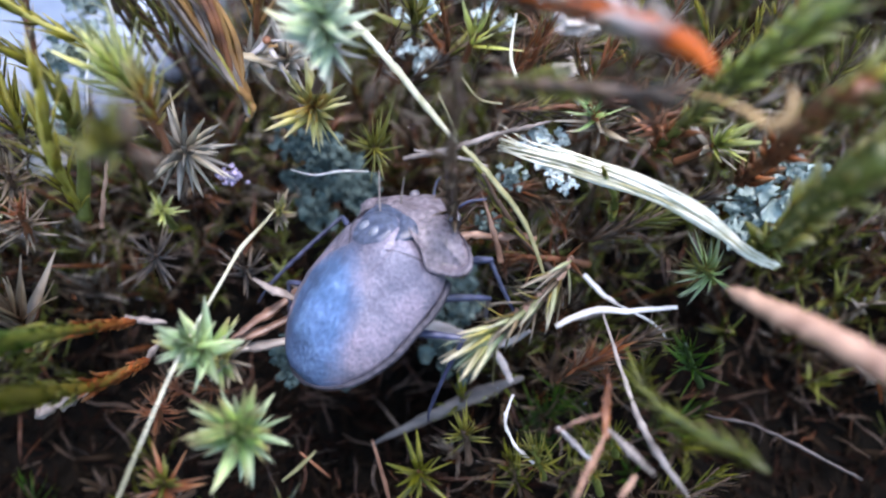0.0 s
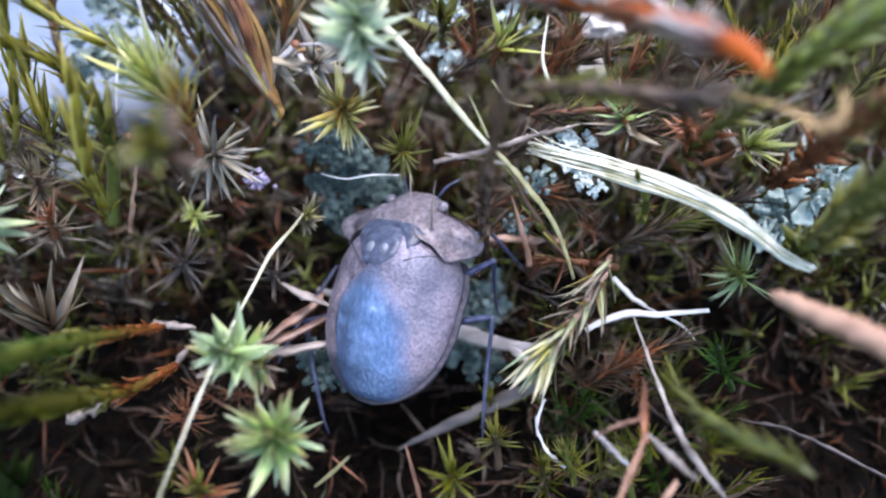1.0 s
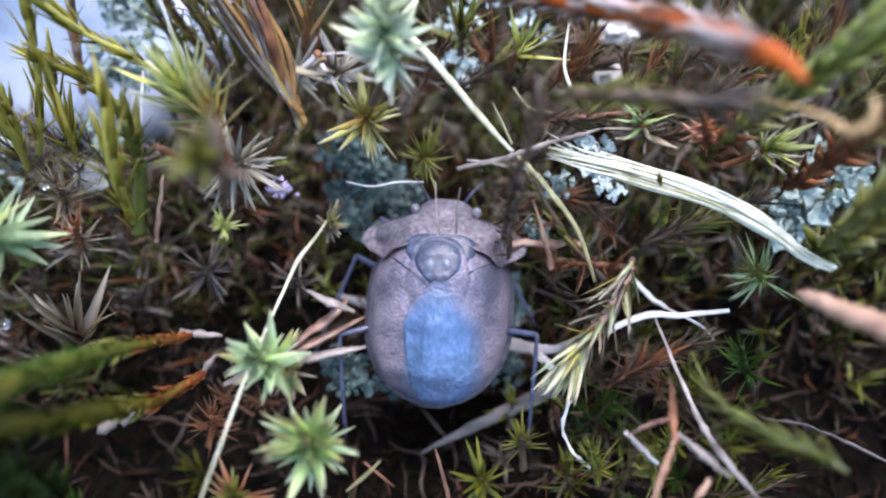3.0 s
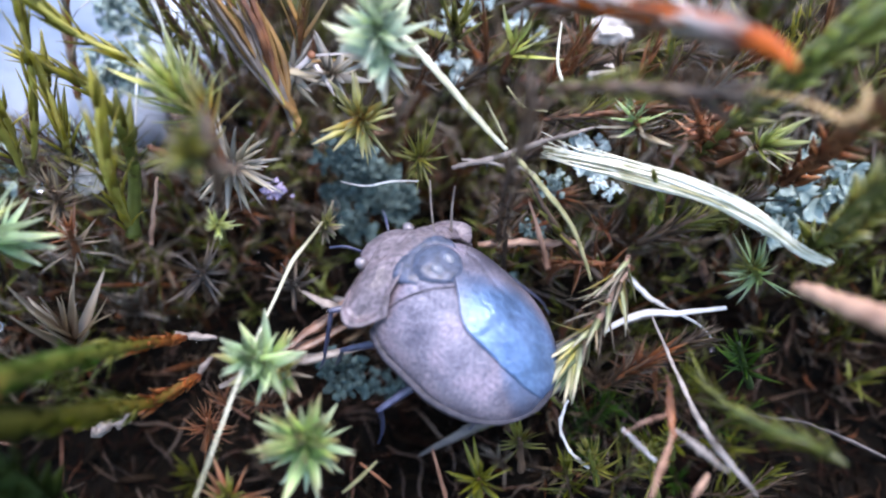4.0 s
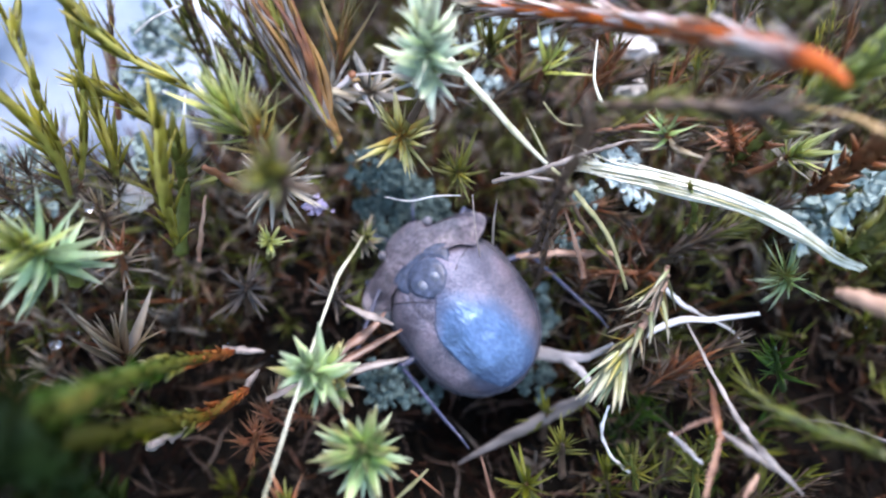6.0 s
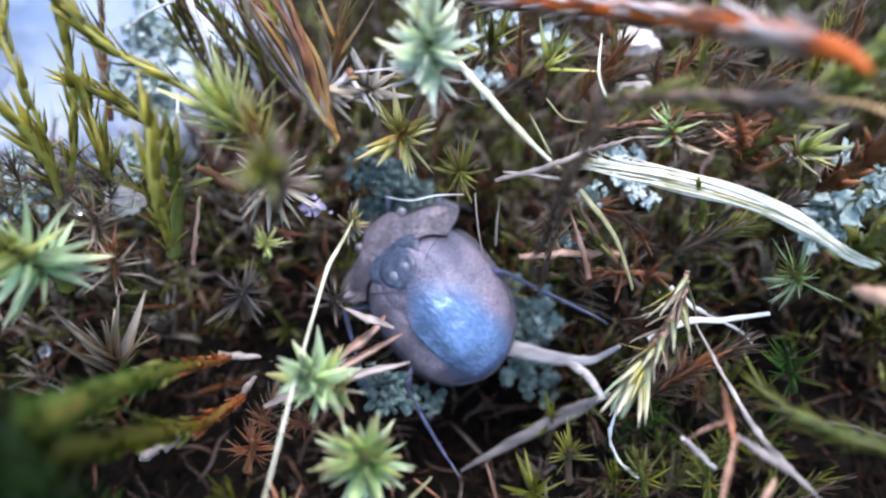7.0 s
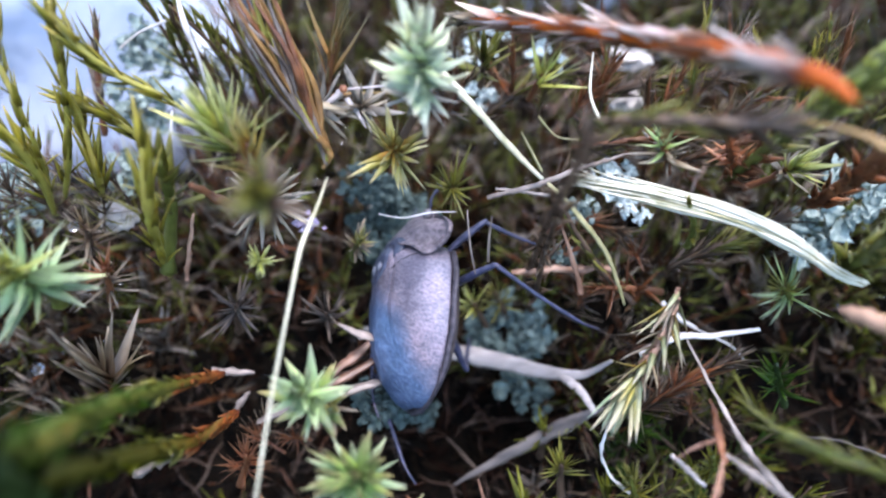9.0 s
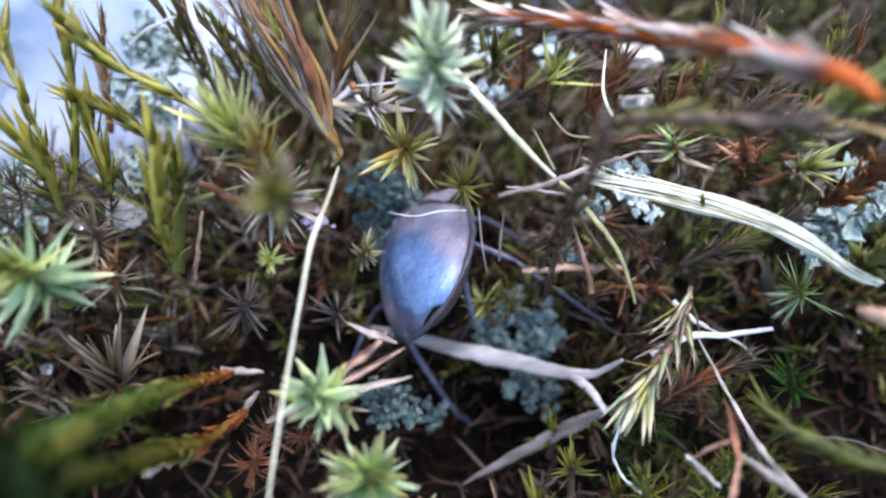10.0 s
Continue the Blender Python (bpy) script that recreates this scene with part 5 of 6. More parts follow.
# ---- the tangle of small moss and litter that fills the ground ----
def carpet():
    rng = np.random.RandomState(11)
    shapes = []
    for k in range(6):
        v, f = leaf_shape(1.0, (0.09, 0.12, 0.15, 0.08, 0.11, 0.17)[k], (0.1, 0.3, -0.2, 0.4, 0.2, 0.5)[k], 0.35, 3, 0.6, 0.1, 0.4 * (k - 2.5))
        shapes.append((v, f))
    sets = {"green": [], "dead": [], "grey": []}
    stems = []
    for n in range(5200):
        y = 1 + 52 * rng.rand() ** 1.25
        x = (rng.rand() - 0.5) * (46 + 0.8 * y)
        hollow = deep(x, y)
        if rng.rand() < hollow * 1.5 or (y < 11 and rng.rand() < 0.3):
            continue
        if x < -15 and y > 25 + 0.35 * (x + 30):
            continue
        z = ground_z(x, y)
        clump = 0.5 + 0.9 * noise.noise(Vector((x * 0.22, y * 0.22, 7.0)))
        if noise.noise(Vector((x * 0.33, y * 0.33, 2.0))) < -0.12 and rng.rand() < 0.75:
            continue
        high = max(1.5, 2.6 + 3.2 * rng.rand() + 2.6 * clump) * (1 - 0.65 * hollow) * (1.0 if y > 10 else 0.8)
        lean = rng.randn(3) * np.array([0.5, 0.5, 0.15])
        a = np.array([0, 0, 1.0]) + lean
        a, u, w = side_ways(a)
        foot = np.array([x, y, z - 0.2])
        left = 0.5 + 0.5 * math.tanh((-x - 2) / 8)
        kind = rng.choice(["green", "dead", "grey"], p=[0.5 + 0.1 * (1 - left), 0.36 - 0.08 * (1 - left), 0.14 - 0.02 * (1 - left)])
        size = 1.0 + 1.2 * rng.rand()
        count = rng.randint(12, 20)
        openness = 56 + 30 * rng.rand()
        for k in range(count):
            s = 0.3 + 0.7 * (k + 1) / count
            az = k * 2.4 + rng.randn() * 0.3
            tilt = radians(openness - 52 * s + rng.randn() * 15)
            d = math.cos(tilt) * a + math.sin(tilt) * (math.cos(az) * u + math.sin(az) * w)
            k2 = kind if s > 0.55 or rng.rand() < 0.5 else "dead"
            sets[k2].append((rng.randint(6), turn_to(d, a), foot + a * high * s, size * (0.7 + 0.5 * rng.rand())))
        stems.append((0, turn_to(a, (0.2, 0.9, 0.1)), foot, high * 1.05))
    merged("moss_carpet", shapes, sets["green"], M_CARPET, "tangled small olive green moss shoots")
    merged("dead_moss", shapes, sets["dead"], M_DEAD, "tangled brown dead moss leaves")
    merged("bleached_moss", shapes, sets["grey"], M_GREY, "bleached grey moss leaves among the tangle")
    v, f = tube([(0, 0, 0), (0, 0.5, 0.01), (0, 1, 0)], [0.02, 0.018, 0.01], 5, 5)
    merged("moss_stems", [(np.array(v), f)], stems, M_DEAD, "thin brown stems of small moss shoots")
    # small clear drops added on leaf tips to give the glints of wet leaves
    drops = []
    tips = sets["green"] + sets["dead"]
    for i in rng.choice(len(tips), 1700, replace=False):
        which, rot, place, size = tips[int(i)]
        drops.append((0, np.eye(3), place + rot @ np.array([0.0, size * 0.8, 0.02]), 0.035 + 0.08 * rng.rand() ** 2))
    v, f = ball((0, 0, 0), (1, 1, 0.9), 10, 7)
    merged("glint_drops", [(np.array(v), f)], drops, WATER, "tiny clear drops added to glint on the moss leaves", "water drop")
    # straws, hairs and broken stems lying about
    bits = []
    tubes = []
    for k in range(8):
        b = 0.035 * rng.randn(2)
        v, f = tube([(0, 0, 0), (b[0], 0.35, b[1]), (-b[0], 0.7, 0.03), (0, 1, 0)], [0.007, 0.012 + 0.007 * (k % 3), 0.012, 0.004], 9, 5, 0.6)
        tubes.append((np.array(v), f))
    for n in range(700):
        y = 4 + 40 * rng.rand() ** 1.2
        x = (rng.rand() - 0.5) * (32 + 0.7 * y)
        hollow = deep(x, y)
        if hollow > 0.2:
            continue
        z = ground_z(x, y) + 0.3 + 6.5 * rng.rand() * (1 - 0.8 * hollow)
        az = rng.rand() * 6.283
        d = np.array([math.cos(az), math.sin(az), 0.25 * rng.randn()])
        bits.append((rng.randint(8), turn_to(d, (0, 0, 1)), np.array([x, y, z]), 1.2 + 3.2 * rng.rand() ** 2))
    merged("plant_litter", tubes, bits, M_LITTER, "bits of straw and broken stems", "litter")
    # dead leaves and stems on the floor of the hollows, shade painted into their near-black
    rot = []
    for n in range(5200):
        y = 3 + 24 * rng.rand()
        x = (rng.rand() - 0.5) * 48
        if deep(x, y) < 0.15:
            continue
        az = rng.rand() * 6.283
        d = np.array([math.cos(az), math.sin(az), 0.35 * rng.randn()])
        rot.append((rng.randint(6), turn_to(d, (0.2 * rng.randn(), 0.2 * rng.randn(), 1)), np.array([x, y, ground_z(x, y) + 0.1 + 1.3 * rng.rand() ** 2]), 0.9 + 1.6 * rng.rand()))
    fine = []
    for n in range(1500):
        y = 4 + 19 * rng.rand()
        x = (rng.rand() - 0.5) * 44
        h = deep(x, y)
        if h < 0.12 or noise.noise(Vector((x * 0.4, y * 0.4, 9.0))) < -0.05 or (y < 11 and abs(x) > 7 and n % 3):
            continue
        az = rng.rand() * 6.283
        d = np.array([math.cos(az), math.sin(az), 0.5 * rng.randn()])
        fine.append((rng.randint(8), turn_to(d, (0.1, 0.2, 1)), np.array([x, y, ground_z(x, y) + 0.3 + 2.4 * rng.rand()]), 1.0 + 2.2 * rng.rand() ** 2))
    merged("fine_stems", tubes, fine, M_STEMS, "fine dead stems and hairs in the hollows", "litter")
    merged("shaded_leaves", shapes, rot, M_SHADED, "dead moss leaves on hollow floors, shade in their colour", "litter")
    # crumbs on the soil, in the same colour darkened for shade
    crumbs = []
    cv = np.array([(1, 0, 0), (-0.8, 0.3, 0), (0, 0.9, 0.1), (0.1, -1, 0), (0, 0.1, 0.8), (0.1, 0, -0.7)], float)
    cf = [(0, 2, 4), (2, 1, 4), (1, 3, 4), (3, 0, 4), (2, 0, 5), (1, 2, 5), (3, 1, 5), (0, 3, 5)]
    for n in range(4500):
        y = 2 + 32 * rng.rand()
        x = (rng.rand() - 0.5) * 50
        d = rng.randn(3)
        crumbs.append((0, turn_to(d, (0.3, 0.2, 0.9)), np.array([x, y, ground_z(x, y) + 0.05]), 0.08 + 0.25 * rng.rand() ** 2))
    merged("soil_crumbs", [(cv, cf)], crumbs, M_SHADED, "crumbs of bark and soil", "litter")


carpet()


# ---- the conifer-like moss sprig that the bug pushes ----
def sprig():
    base = new("needle_sprig")
    tagged(base, "cream and green needle-leaved sprig with a rusty stem", "moss")
    o = np.array((5.35, 15.46, 1.44))
    base.matrix_world = as_matrix(np.eye(3), o)
    axis = np.array([(5.36, 15.57, 1.52), (4.89, 14.59, 0.76), (3.99, 13.46, 0.25), (3.28, 12.71, -0.08)]) - o
    v, f = tube(axis, [0.08, 0.15, 0.2, 0.26], 30, 8, 1, 0.16, 1)
    part("stem", v, f, PINK_TWIG, base)
    line = spline(axis, 100)
    tan = np.gradient(line, axis=0)
    rng = np.random.RandomState(8)
    for k in range(46):
        s = 0.04 + 0.92 * (k + rng.rand()) / 46
        i = int(99 * s)
        a, u, w = side_ways(tan[i])
        az = k * 2.4 + 0.4 * rng.randn()
        tilt = radians(44 + 14 * rng.randn())
        d = math.cos(tilt) * a + math.sin(tilt) * (math.cos(az) * u + math.sin(az) * w)
        ob = new("needle", leaf_mesh((L_NEEDLE, L_BEIGE, L_BEIGE, L_ORANGE)[k % 4], 1.9, 0.3, 0.08, k % 4))
        ob.parent = base
        ob.matrix_local = as_matrix(turn_to(d, a), line[i], 0.75 + 0.45 * rng.rand())
    # the dense sheaf at the lower end
    node = line[-1]
    aim = np.array((1.38, 10.20, -1.16)) - o - node
    a, u, w = side_ways(aim)
    for k in range(40):
        az = k * 2.4 + 0.3 * rng.randn()
        tilt = radians(2 + 29 * math.sqrt(k / 40) + 3 * rng.randn())
        d = math.cos(tilt) * a + math.sin(tilt) * (math.cos(az) * u + math.sin(az) * w)
        ob = new("needle", leaf_mesh((L_NEEDLE, L_NEEDLE, L_PALE, L_YELLOW)[k % 4], 2.8, 0.52, 0.03, k % 4))
        ob.parent = base
        ob.matrix_local = as_matrix(turn_to(d, a), node - a * 0.5 * rng.rand(), 0.72 + 0.4 * rng.rand())
    return base


SPRIG = sprig()


def thin_straw():
    pts = np.array([(-10.28, 6.04, 1.50), (-9.64, 7.92, 2.20), (-8.95, 10.66, 2.54), (-8.37, 14.17, 1.72), (-8.01, 15.96, 1.33), (-7.46, 17.58, 0.82), (-7.11, 18.73, 0.52)])
    ob = stick("dry_straw", "thin pale dry grass straw, bent at its end", pts, [0.036, 0.044, 0.052, 0.062, 0.1, 0.07, 0.02], STRAW_MID, 40, 7, 0.8, 0.03, 1, "dry grass")
    return ob


THIN = thin_straw()


# ---- the bug ----
def half_width(y):
    if y < -0.85:
        return 3.15 * math.sqrt(max(0.0, 1 - (abs(y + 0.85) / 3.45) ** 1.95))
    return 3.15 * math.sqrt(max(0.0, 1 - (abs(y + 0.85) / 3.7) ** 5))


def ridge(y):
    return float(np.interp(y, [-4.3, -4, -3, -2, -1, 0, 1, 2, 3, 3.8, 4.6], [0.15, 0.6, 1.3, 1.75, 2.0, 2.15, 2.25, 2.15, 1.75, 1.25, 0.6]))


def back_z(x, y, hw):
    q = min(1.0, abs(x) / max(hw, 1e-3))
    keel = 0.2 * math.exp(-((x / 0.75) ** 2)) * min(1.0, max(0.0, (0.6 - y) / 1.6)) * min(1.0, max(0.0, (y + 4.3) / 1.2))
    return 0.12 + ridge(y) * max(0.0, 1 - q**2.3) ** 0.62 + keel


def shell(fn, nu, nv, thick):
    """A closed sheet: fn(u, v) gives its upper face, the lower lies thick below."""
    top = [fn(i / nu, j / nv) for j in range(nv + 1) for i in range(nu + 1)]
    verts = top + [(x, y, z - thick) for x, y, z in top]
    n1, off = nu + 1, len(top)
    faces = []
    for j in range(nv):
        for i in range(nu):
            q = (j * n1 + i, j * n1 + i + 1, (j + 1) * n1 + i + 1, (j + 1) * n1 + i)
            faces.append(q)
            faces.append(tuple(off + k for k in q[::-1]))
    edge = [i for i in range(n1)] + [j * n1 + nu for j in range(1, nv + 1)] + [nv * n1 + i for i in range(nu - 1, -1, -1)] + [j * n1 for j in range(nv - 1, 0, -1)]
    for a, b in zip(edge, edge[1:] + edge[:1]):
        faces.append((b, a, off + a, off + b))
    return verts, faces


def bug():
    base = new("shield_bug")
    tagged(base, "flat grey-brown bug with bluish sheen and dark legs, crawling", "insect")
    # belly and the flat rim of the abdomen
    def rim(u, v):
        y = 2.1 - 6.5 * v
        hw = 1.025 * half_width(max(-4.28, y * 0.985)) + 0.03
        x = (2 * u - 1) * hw
        return (x, y, 0.1 + 0.10 * (1 - (2 * u - 1) ** 2) + 0.02 * math.sin(22 * v) * abs(2 * u - 1) ** 6)
    v, f = shell(rim, 24, 44, 0.14)
    part("abdomen_rim", v, f, W_RIM, base)
    v, f = ball((0, -0.4, -0.1), (2.55, 3.5, 1.0), 24, 14)
    part("belly", v, f, W_BELLY, base)
    # forewings: the right one lies over the left towards the tail, and a strip of the rim shows outside them
    def wing(side, lift):
        def fn(u, v):
            y = 2.6 - 6.81 * v
            hw = half_width(y)
            q = min(1.0, max(0.0, (v - 0.18) / 0.32))
            inner = -side * 1.25 * q * q * (3 - 2 * q) * math.sqrt(max(0.0, 1 - max(0.0, v - 0.45) ** 2 / 0.31))
            outer = side * hw * (0.97 if v < 0.85 else 0.97 + 0.15 * (v - 0.85))
            x = inner + u * (outer - inner)
            crease = 0.07 * math.exp(-(((u - 0.4 - 0.3 * v) / 0.03) ** 2)) * max(0.0, 1 - v / 0.75)
            wavy = 0.03 * noise.noise(Vector((x * 1.5, y * 1.5, side * 3.0))) + 0.014 * noise.noise(Vector((x * 5, y * 5, side)))
            return (x, y, back_z(x, y, 0.973 * hw) + lift * (1 - u) + 0.02 - crease + wavy)
        return fn
    for side, lift, w_mat, look_of in ((-1, 0.0, W_LEFT, "leathery grey-brown forewing"), (1, 0.12, W_RIGHT, "forewing turning into a glossy membrane, sky's blue in its colour")):
        v, f = shell(wing(side, lift), 44, 60, 0.06)
        if side < 0:
            f = [q[::-1] for q in f]
        part("forewing", v, f, w_mat, base, look_of)
    # pronotum: a domed middle and broad, flat side lobes with blunt rear corners
    def pron(u, v):
        q = 2 * u - 1
        hw = float(np.interp(v, [0, 0.1, 0.2, 0.36, 0.52, 0.68, 0.82, 0.92, 1], [2.5, 2.75, 3.2, 3.6, 3.58, 3.3, 2.8, 2.2, 1.6]))
        rear = 2.5 + 0.4 * math.exp(-((q / 0.44) ** 4)) - 0.45 * abs(q) ** 2 - 0.3 * max(0.0, abs(q) - 0.8) / 0.2
        front = 4.05 + 0.16 * math.cos(q * 3.14)
        x, y = q * hw, rear + (front - rear) * v
        dome = max(0.0, 1 - (abs(q) / 0.86) ** 2.3) ** 0.85
        edge = min(1.0, max(0.0, (abs(q) - 0.72) / 0.28))
        z = 0.42 + (ridge(y) - 0.2) * dome + 0.3 * edge * edge * (3 - 2 * edge)
        k = min(1.0, v / 0.3)
        z = (back_z(min(abs(x), 2.6), y, 2.9) + 0.13) * (1 - k) + z * k
        z += (0.13 * noise.noise(Vector((x * 1.2, y * 1.2, 5.0)))) * k + 0.06 * noise.noise(Vector((x * 2.6, y * 2.6, 1.0))) + 0.03 * noise.noise(Vector((x * 7, y * 7, 2.0)))
        return (x, y, z)
    v, f = shell(pron, 60, 30, 0.16)
    part("pronotum", v, f, W_PRON, base, "rough grey-brown shield with broad side lobes")
    # head and eyes
    def head(u, v):
        y = 3.75 + 0.95 * v
        hw = 1.35 * math.sqrt(max(0.02, 1 - (v * 0.96) ** 2.4))
        x = (2 * u - 1) * hw
        return (x, y, 0.5 + 0.75 * (1 - v * v) * (1 - (2 * u - 1) ** 2) ** 0.6 + 0.12)
    v, f = shell(head, 16, 10, 0.4)
    h = part("head", v, f, W_PRON, base)
    for s in (-1, 1):
        v, f = ball((s * 1.34, 4.12, 0.82), (0.24, 0.26, 0.22), 14, 10)
        part("eye", v, f, W_EYE, h, "bulging glossy grey eye")
    for s in (-1, 1):
        v, f = tube([(s * 0.7, 4.5, 0.5), (s * 1.1, 5.1, 0.6), (s * 1.5, 5.6, 0.35)], [0.06, 0.06, 0.04], 12, 6)
        part("antenna", v, f, W_LEG, h)
    # scutellum: a dark, rounded triangle with a raised disc that bears two pale spots
    def scut(u, v):
        q = 2 * u - 1
        y = 3.0 - 2.53 * v
        hw = float(np.interp(v, [0, 0.05, 0.15, 0.34, 0.55, 0.75, 0.9, 1], [0.6, 1.15, 1.5, 1.46, 1.12, 0.62, 0.24, 0.03]))
        x = q * hw
        disc = 1 / (1 + math.exp((math.hypot(x / 0.92, (y - 1.7) / 0.86) - 1) * 14))
        groove = math.exp(-(((math.hypot(x / 0.92, (y - 1.7) / 0.86) - 1.14) / 0.1) ** 2))
        edge = max(0.0, abs(q) - 0.8) / 0.2
        return (x, y, back_z(x, y, 2.9) + 0.07 + 0.11 * disc - 0.1 * groove - 0.08 * edge * edge + 0.1 * max(0.0, 1 - v / 0.45) - 0.1 * max(0.0, 1 - v / 0.06) + 0.02 * noise.noise(Vector((x * 4, y * 4, 9.0))))
    v, f = shell(scut, 36, 30, 0.16)
    sc = part("scutellum", v, f, W_SCUT, base, "dark blue-black scutellum with a raised disc")
    for s in (-1, 1):
        z0 = back_z(0.4, 1.6, 2.9) + 0.17
        v, f = ball((s * 0.34, 1.58, z0), (0.2, 0.25, 0.09), 14, 8)
        part("pale_spot", [(a, b, c + 0.03 * noise.noise(Vector((a * 7, b * 7, 1.0)))) for a, b, c in v], f, W_SPOT, sc, "pale bluish spot")
    # the seams that run from the shield's rear corners to the scutellum's tip
    for side in (-1, 1):
        pts = []
        for q in np.linspace(0, 1, 14):
            x, y = side * (2.45 - 2.25 * q), 2.0 - 1.45 * q**1.25
            pts.append((x, y, back_z(x, y, 0.973 * half_width(y)) + 0.05))
        v, f = tube(pts, [0.03, 0.035, 0.02], 28, 5)
        part("seam", v, f, W_RIM, base)
    return base


BUG_OB = bug()


def bone(name, length, radii, parent, label=""):
    """A leg's joint along +Y from its upper end, with a few short bristles."""
    v, f = tube([(0, 0, 0), (0, length * 0.5, 0.06), (0, length, 0)], radii, 18, 8, 1, 0.025, 1)
    v, f = [tuple(p) for p in v], list(f)
    rng = np.random.RandomState(6)
    for k in range(14):
        at, az, r = length * (0.12 + 0.06 * k), 2.4 * k, radii[1] * 0.7
        d = np.array([math.cos(az), 0.9, math.sin(az)])
        c = np.array([r * math.cos(az), at, r * math.sin(az)])
        w = np.array([-math.sin(az), 0, math.cos(az)]) * 0.014
        i = len(v)
        v += [tuple(c + w), tuple(c - w), tuple(c + np.array([0, 0.03, 0])), tuple(c + d * (0.1 + 0.05 * rng.rand()))]
        f += [(i, i + 1, i + 3), (i + 1, i + 2, i + 3), (i + 2, i, i + 3), (i, i + 2, i + 1)]
    return part(name, v, f, W_LEG, parent, label)


def leg(thigh, shin):
    """Thigh and shin turn on their own; the foot stays with the shin."""
    femur = bone("femur", thigh, [0.12, 0.17, 0.1], BUG_OB)
    tibia = bone("tibia", shin, [0.1, 0.085, 0.07], BUG_OB, "dark blue bristly shin")
    v, f = tube([(0, shin - 0.03, 0), (0, shin + 0.5, -0.08), (0.1, shin + 1.05, -0.35)], [0.062, 0.055, 0.03], 12, 6, 1, 0.08, 3)
    part("tarsus", v, f, W_LEG, tibia)
    return femur, tibia


HIPS = {"fl": (-1.3, 2.6, -0.3), "fr": (1.3, 2.6, -0.3), "ml": (-1.6, 0.9, -0.4), "mr": (1.6, 0.9, -0.4), "hl": (-1.6, -0.7, -0.4), "hr": (1.6, -0.7, -0.4)}
LEGS = {"fl": leg(2.2, 2.1), "fr": leg(2.2, 2.1), "ml": leg(2.9, 4.1), "mr": leg(2.9, 4.1), "hl": leg(2.9, 4.3), "hr": leg(2.9, 4.3)}
